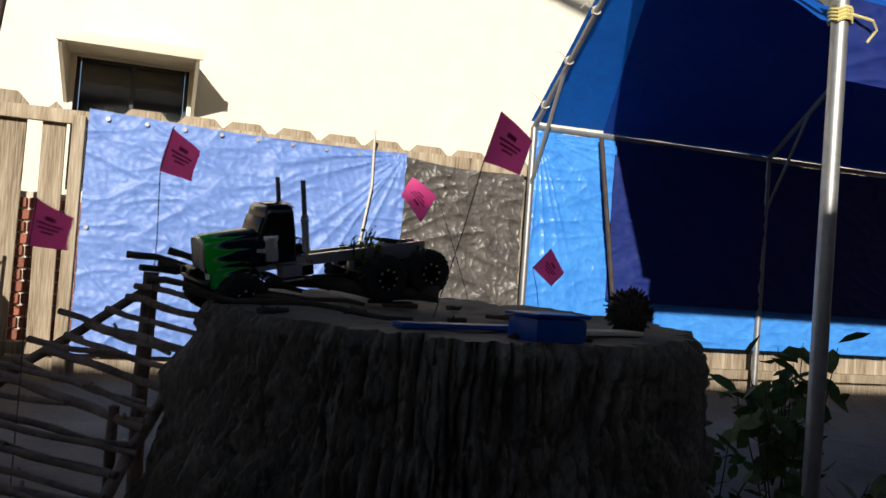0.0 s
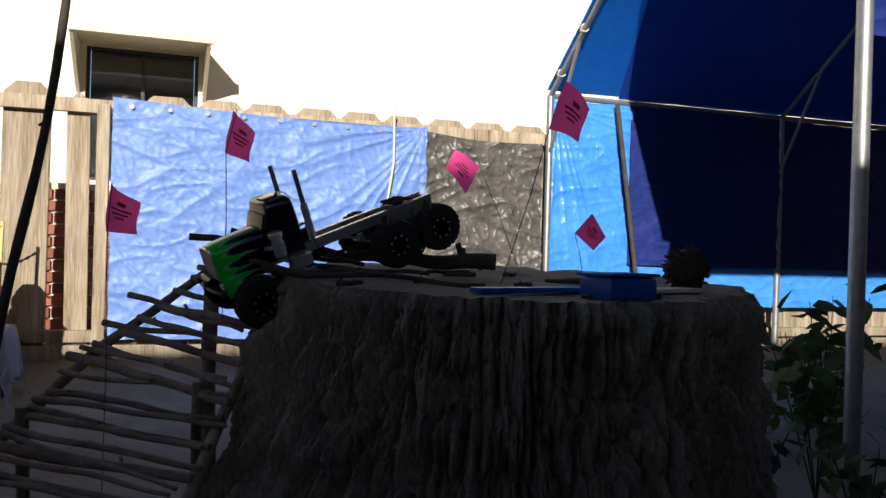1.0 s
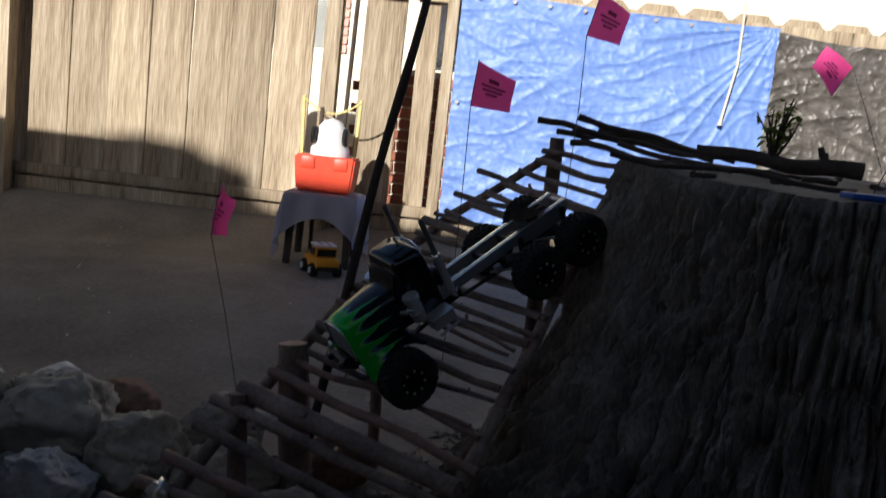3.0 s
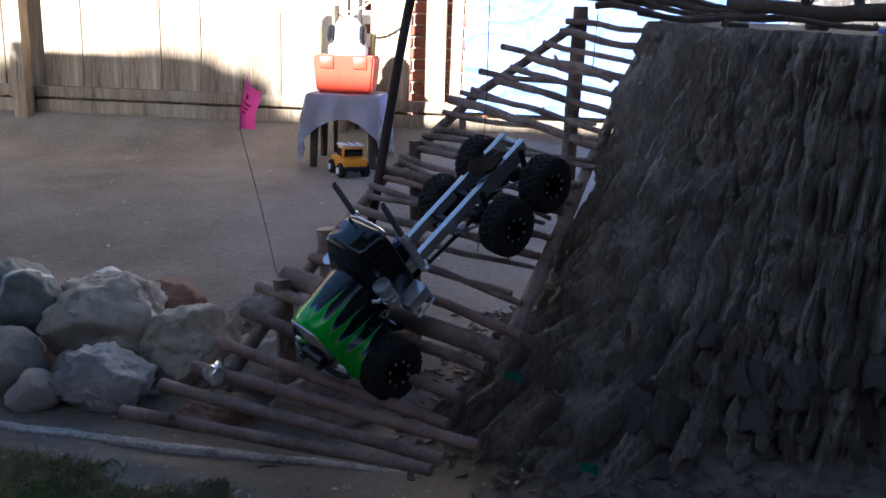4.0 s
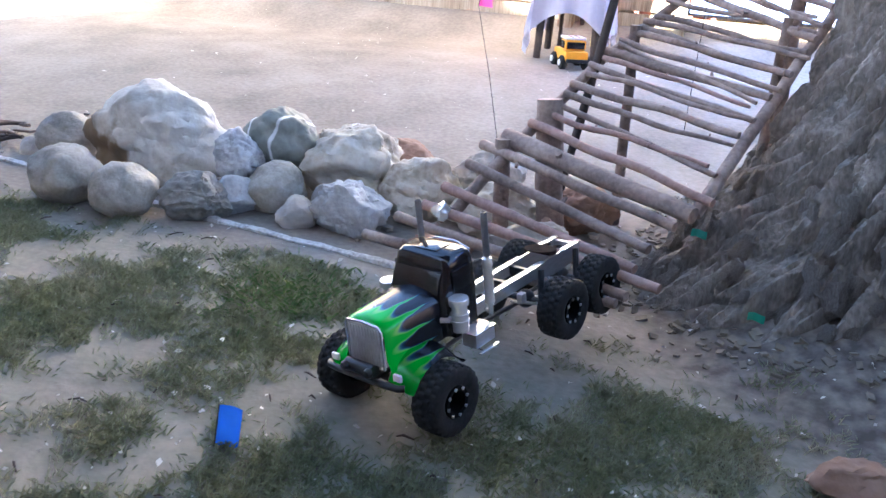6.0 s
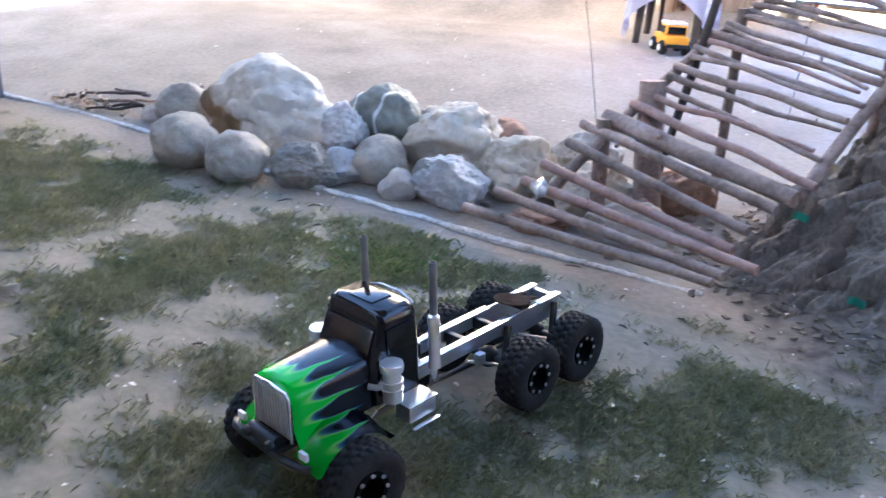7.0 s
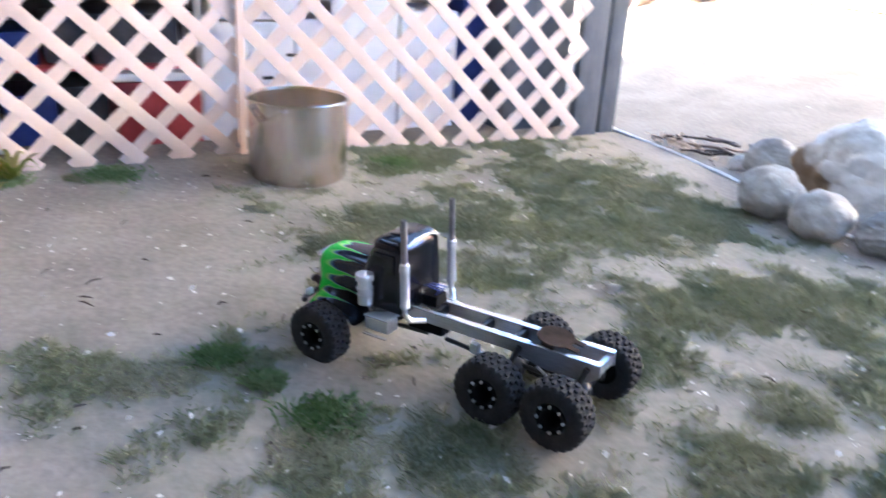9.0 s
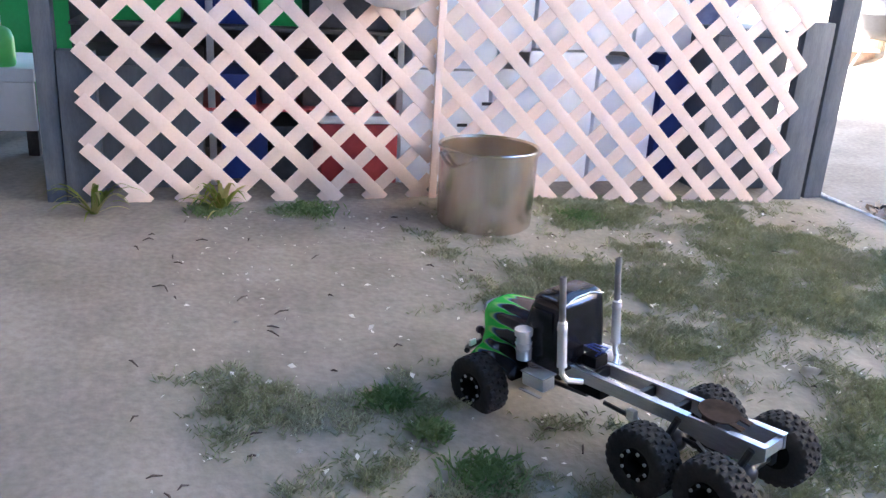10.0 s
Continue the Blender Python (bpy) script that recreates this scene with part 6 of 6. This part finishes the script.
for a, b in ((0.24, 0.06), (0.02, -0.13), (-0.13, -0.257)):
    part("drive_shaft", tubed([(a, 0.008, 0.07 if a < 0.2 else WHEEL_R), (b, 0.008, WHEEL_R if b < -0.1 else 0.07)], 0.0045, 8), BLACK, truck)
part("gearbox", boxed((0.02, -0.02, 0.076), (0.1, 0.02, 0.104), 0.006), MATT_BLACK, truck)
for y in (0.05, -0.05):
    part("bracket", boxed((-0.075, y - 0.012 * (1 if y > 0 else -1), 0.085), (-0.06, y, 0.104), 0.001), ALU, truck)
part("servo", boxed((0.036, -0.018, 0.13), (0.068, 0.016, 0.152), 0.003), MATT_BLACK, truck)
bm = bmesh.new()
for k in range(3):
    tube(bm, [(0.045, -0.012 + 0.01 * k, 0.15), (0.036, -0.016 + 0.011 * k, 0.162), (0.055, 0.008 * k, 0.17), (0.076, 0.0, 0.16)], 0.0016, 5)
part("cable", bm, BLUE_BIN, truck, "thin blue cables")


def loft(rings, close=True):
    bm = bmesh.new()
    rs = [[bm.verts.new(p) for p in ring] for ring in rings]
    n = len(rs[0])
    for a, b in zip(rs, rs[1:]):
        for i in range(n if close else n - 1):
            bm.faces.new((a[i], a[(i + 1) % n], b[(i + 1) % n], b[i])).smooth = True
    return bm, rs


# cab
def cab_ring(z, x0, x1, hw, r=0.012):
    pts = []
    for cx, cy, a0 in ((x1 - r, hw - r, 0), (x0 + r, hw - r, 90), (x0 + r, -hw + r, 180), (x1 - r, -hw + r, 270)):
        pts += [(cx + r * math.cos(radians(a0 + k * 22.5)), cy + r * math.sin(radians(a0 + k * 22.5)), z) for k in range(5)]
    return pts


bm, rs = loft([cab_ring(0.122, 0.08, 0.172, 0.062), cab_ring(0.19, 0.08, 0.172, 0.063), cab_ring(0.236, 0.081, 0.152, 0.06), cab_ring(0.25, 0.083, 0.15, 0.057), cab_ring(0.257, 0.09, 0.143, 0.05)])
bm.faces.new(rs[-1])
bm.faces.new(reversed(rs[0]))
cab = part("cab", bm, GLOSS_BLACK, truck, "glossy black cab")
part("roof_panel", boxed((0.098, -0.024, 0.2572), (0.136, 0.024, 0.2592), 0.001), GLOSS_BLACK, cab)
part("windscreen", boxed((-0.002, -0.05, -0.02), (0.002, 0.05, 0.02), 0.001, Matrix.Translation((0.1635, 0, 0.213)) @ Matrix.Rotation(radians(-23), 4, "Y")), GLASS_DARK, cab)
for y in (-0.0635, 0.0635):
    part("side_window", boxed((0.096, y - 0.001, 0.195), (0.146, y + 0.001, 0.232), 0.0008), GLASS_DARK, cab)
part("rear_edge", tubed([(0.0795, -0.05, 0.247), (0.0795, -0.02, 0.2565), (0.0795, 0.02, 0.2565), (0.0795, 0.05, 0.247)], 0.0016, 6), CHROME, cab, "bright rear roof edge")

# hood
def hood_ring(x, hw, top, low, flare):
    return [(x, -hw - flare, low), (x, -hw, low + 0.035), (x, -hw, top - 0.016), (x, -hw + 0.008, top - 0.004), (x, -hw * 0.45, top + 0.002), (x, 0, top + 0.004), (x, hw * 0.45, top + 0.002), (x, hw - 0.008, top - 0.004), (x, hw, top - 0.016), (x, hw, low + 0.035), (x, hw + flare, low)]


rings = [hood_ring(0.155, 0.054, 0.2, 0.118, 0.0), hood_ring(0.2, 0.052, 0.2, 0.12, 0.003), hood_ring(0.245, 0.049, 0.198, 0.12, 0.006), hood_ring(0.28, 0.0465, 0.196, 0.108, 0.01), hood_ring(0.29, 0.0455, 0.194, 0.1, 0.014), hood_ring(0.2945, 0.043, 0.19, 0.1, 0.014)]
bm, rs = loft(rings, False)
hood_part = part("hood", bm, FLAME, truck, "green hood with dark flame tongues")
for side in (1, -1):
    def fend(u, v):
        a = radians(33 + 130 * u)
        r = 0.076 + 0.006 * math.sin(math.pi * u)
        y = 0.045 + 0.05 * v
        z = 0.062 + r * math.sin(a) * (1.0 if u < 0.6 else 1.0) - 0.02 * v * v - 0.004
        return (0.236 + r * 0.98 * math.cos(a), side * y, max(z, 0.088))
    part("fender", sheet(fend, 22, 8, 0.0018), FLAME, truck, "green fender with dark flame tongues")
    part("headlight", boxed((0.2985, side * 0.07 - 0.008, 0.108), (0.3045, side * 0.07 + 0.008, 0.12), 0.002), WHITE, truck, "small white headlight")
    part("breather", lathe(bmesh.new(), [(0.0, 0.134), (0.0148, 0.134), (0.0148, 0.15), (0.0162, 0.1505), (0.0162, 0.154), (0.0148, 0.1545), (0.0148, 0.162), (0.0162, 0.1625), (0.0162, 0.166), (0.0148, 0.1665), (0.0135, 0.174), (0.0135, 0.18), (0.0175, 0.181), (0.0175, 0.1905), (0.0165, 0.192), (0.0, 0.1925)], 24, Matrix.Translation((0.152, side * 0.078, 0))), CHROME, truck, "round chrome air filter")
    part("intake_pipe", tubed([(0.155, side * 0.064, 0.158), (0.17, side * 0.068, 0.156), (0.176, side * 0.056, 0.156)], 0.005, 8), CHROME, truck)
    st = part("exhaust_stack", lathe(bmesh.new(), [(0.0, 0.147), (0.0098, 0.147), (0.0098, 0.152), (0.0088, 0.154), (0.0088, 0.214), (0.0098, 0.216), (0.0098, 0.221), (0.0088, 0.223), (0.0088, 0.229), (0.0058, 0.232), (0.0, 0.232)], 20, Matrix.Translation((0.064, side * 0.073, 0))), CHROME, truck, "tall chrome exhaust stack")
    part("pipe", lathe(bmesh.new(), [(0.0, 0.2322), (0.0058, 0.2322), (0.0058, 0.312), (0.0046, 0.312), (0.0046, 0.26), (0.0, 0.258)], 16, Matrix.Translation((0.064, side * 0.073, 0))), PIPE_DULL, st, "dull grey upper pipe")
    part("elbow", tubed([(0.064, side * 0.073, 0.149), (0.064, side * 0.073, 0.132), (0.056, side * 0.068, 0.121), (0.04, side * 0.045, 0.116)], 0.0055, 8), CHROME, st)
    tank = part("step_box", boxed((0.086, side * 0.066, 0.094), (0.138, side * 0.097, 0.119), 0.003), ALU, truck, "bright metal step box")
    part("tread", boxed((0.084, side * 0.062, 0.1192), (0.14, side * 0.099, 0.1215), 0.001), CHROME, tank)
    part("tread", boxed((0.086, side * 0.0985, 0.086), (0.138, side * 0.106, 0.0885), 0.001), CHROME, tank)
grille = part("grille", boxed((0.2925, -0.037, 0.118), (0.296, 0.037, 0.187), 0.002), GRILLE, truck, "chrome grille with upright bars")
for k in range(11):
    y = -0.032 + 0.0064 * k
    part("bar", boxed((0.2962, y - 0.0014, 0.122), (0.298, y + 0.0014, 0.183), 0.0004), GRILLE, grille)
part("surround", tubed([(0.2965, -0.0385, 0.116), (0.2965, -0.0395, 0.182), (0.2965, -0.034, 0.189), (0.2965, 0.0, 0.192), (0.2965, 0.034, 0.189), (0.2965, 0.0395, 0.182), (0.2965, 0.0385, 0.116)], 0.0024, 8), CHROME, grille)
bumper = part("bumper", tubed([(0.303, -0.084, 0.1), (0.31, -0.076, 0.101), (0.314, -0.05, 0.102), (0.315, 0, 0.102), (0.314, 0.05, 0.102), (0.31, 0.076, 0.101), (0.303, 0.084, 0.1)], 0.0058, 10), BLACK, truck, "black tube bumper")
part("winch", tubed([(0.312, -0.03, 0.118), (0.312, 0.03, 0.118)], 0.011, 14), BLACK, bumper)
for y in (-0.022, 0.03):
    part("lamp", lathe(bmesh.new(), [(0.0, 0.0), (0.008, 0.0), (0.0085, 0.004), (0.006, 0.008), (0.0, 0.009)], 14, Matrix.Translation((0.322, y, 0.122)) @ Matrix.Rotation(radians(90), 4, "Y")), BLACK, bumper, "small round black lamp")
for y in (-0.05, 0.05):
    part("bumper_arm", boxed((0.2, y * 0.6 - 0.003, 0.104), (0.316, y * 0.6 + 0.003, 0.11), 0.001), BLACK, bumper)

# a bristly dark seed ball on the stump
bm = bmesh.new()
ball = Vector((4.0, 2.58, stump_top(4.0, 2.58) + 0.05))
bmesh.ops.create_icosphere(bm, subdivisions=3, radius=0.048, matrix=Matrix.Translation(ball))
rng = random.Random(15)
for k in range(260):
    d = Vector((rng.gauss(0, 1), rng.gauss(0, 1), rng.gauss(0, 1))).normalized()
    tube(bm, [ball + d * 0.045, ball + d * rng.uniform(0.053, 0.062)], [0.004, 0.0012], 4)
tagged(part("seed_ball", bm, STICK_DARK), "dark bristly seed ball standing on the stump", "seed ball")


# ---- what moves ----
TRUCK = [  # seconds, x, y, z, lean, nose down, heading
    (0.0, 3.346, 2.95, 0.862, -6, 10.5, -164.6),
    (0.5, 3.342, 3.0, 0.864, -6, 13, -164.6),
    (1.0, 3.237, 2.953, 0.851, -8, 22, -168.5),
    (1.5, 3.128, 2.924, 0.789, -8.5, 29.3, -164.4),
    (2.0, 2.999, 2.85, 0.715, -5.9, 33.7, -158.4),
    (2.5, 2.84, 2.687, 0.558, -3, 34.7, -150.4),
    (3.2, 2.748, 2.684, 0.483, -6.2, 35.3, -146.0),
    (4.5, 2.57, 2.407, 0.217, -6, 40.0, -134.3),
    (5.0, 2.523, 2.32, 0.142, 1, 36, -128.0),
    (5.2, 2.5, 2.25, 0.122, 2, 30, -124.3),
    (6.3, 2.396, 1.856, 0.002, 8, 1.5, -108.6),
    (6.5, 2.37, 1.774, -0.006, 8, 1.0, -108.0),
    (7.0, 2.293, 1.579, -0.004, 4, 2.6, -109.4),
    (7.5, 2.171, 1.389, -0.002, 3.7, 2.8, -121.4),
    (8.0, 2.014, 1.216, 0.004, 2.8, 3.0, -132.6),
    (8.5, 1.794, 1.081, 0.002, 2, 2.2, -143.5),
    (9.0, 1.583, 1.01, 0.0, -2, 2.3, -153.4),
    (9.5, 1.515, 0.996, -0.003, -4, 2.4, -153.2),
    (10.0, 1.56, 0.993, 0.0, -3, 4.3, -155.2),
]


def motions():
    walk(truck, [(t, pose(*p)) for t, *p in TRUCK])
    for cloth, foot, turns in FLUTTER:
        walk(cloth, [(t, Matrix.Translation(foot) @ Matrix.Rotation(radians(a), 4, "Z") @ Matrix.Translation(-foot)) for t, a in turns])
    # the wheels turn by the way that the truck has gone, and the front ones steer
    def place(t):
        for a, b in zip(TRUCK, TRUCK[1:]):
            if t <= b[0] + 1e-6:
                f = (t - a[0]) / (b[0] - a[0])
                return Vector(a[1:4]).lerp(Vector(b[1:4]), f), a[6] + (b[6] - a[6]) * f
    gone, rows = 0.0, []
    last, _ = place(0.0)
    for k in range(101):
        p, head = place(k / 10)
        way = Vector((math.cos(radians(head)), math.sin(radians(head)), 0))
        gone += (p - last).length * (1 if (p - last).dot(way) >= 0 else -1)
        last = p
        t = k / 10
        steer = -16 * smooth01((t - 6.7) / 0.7) * smooth01((9.1 - t) / 0.6)
        rows.append((t, math.degrees(gone / WHEEL_R), steer))
    for w, ax, side in WHEELS:
        walk(w, [(t, pose(ax, side * track(ax), WHEEL_R, 0, turn * side, (steer if ax > 0 else 0) + (0 if side > 0 else 180))) for t, turn, steer in rows])


motions()
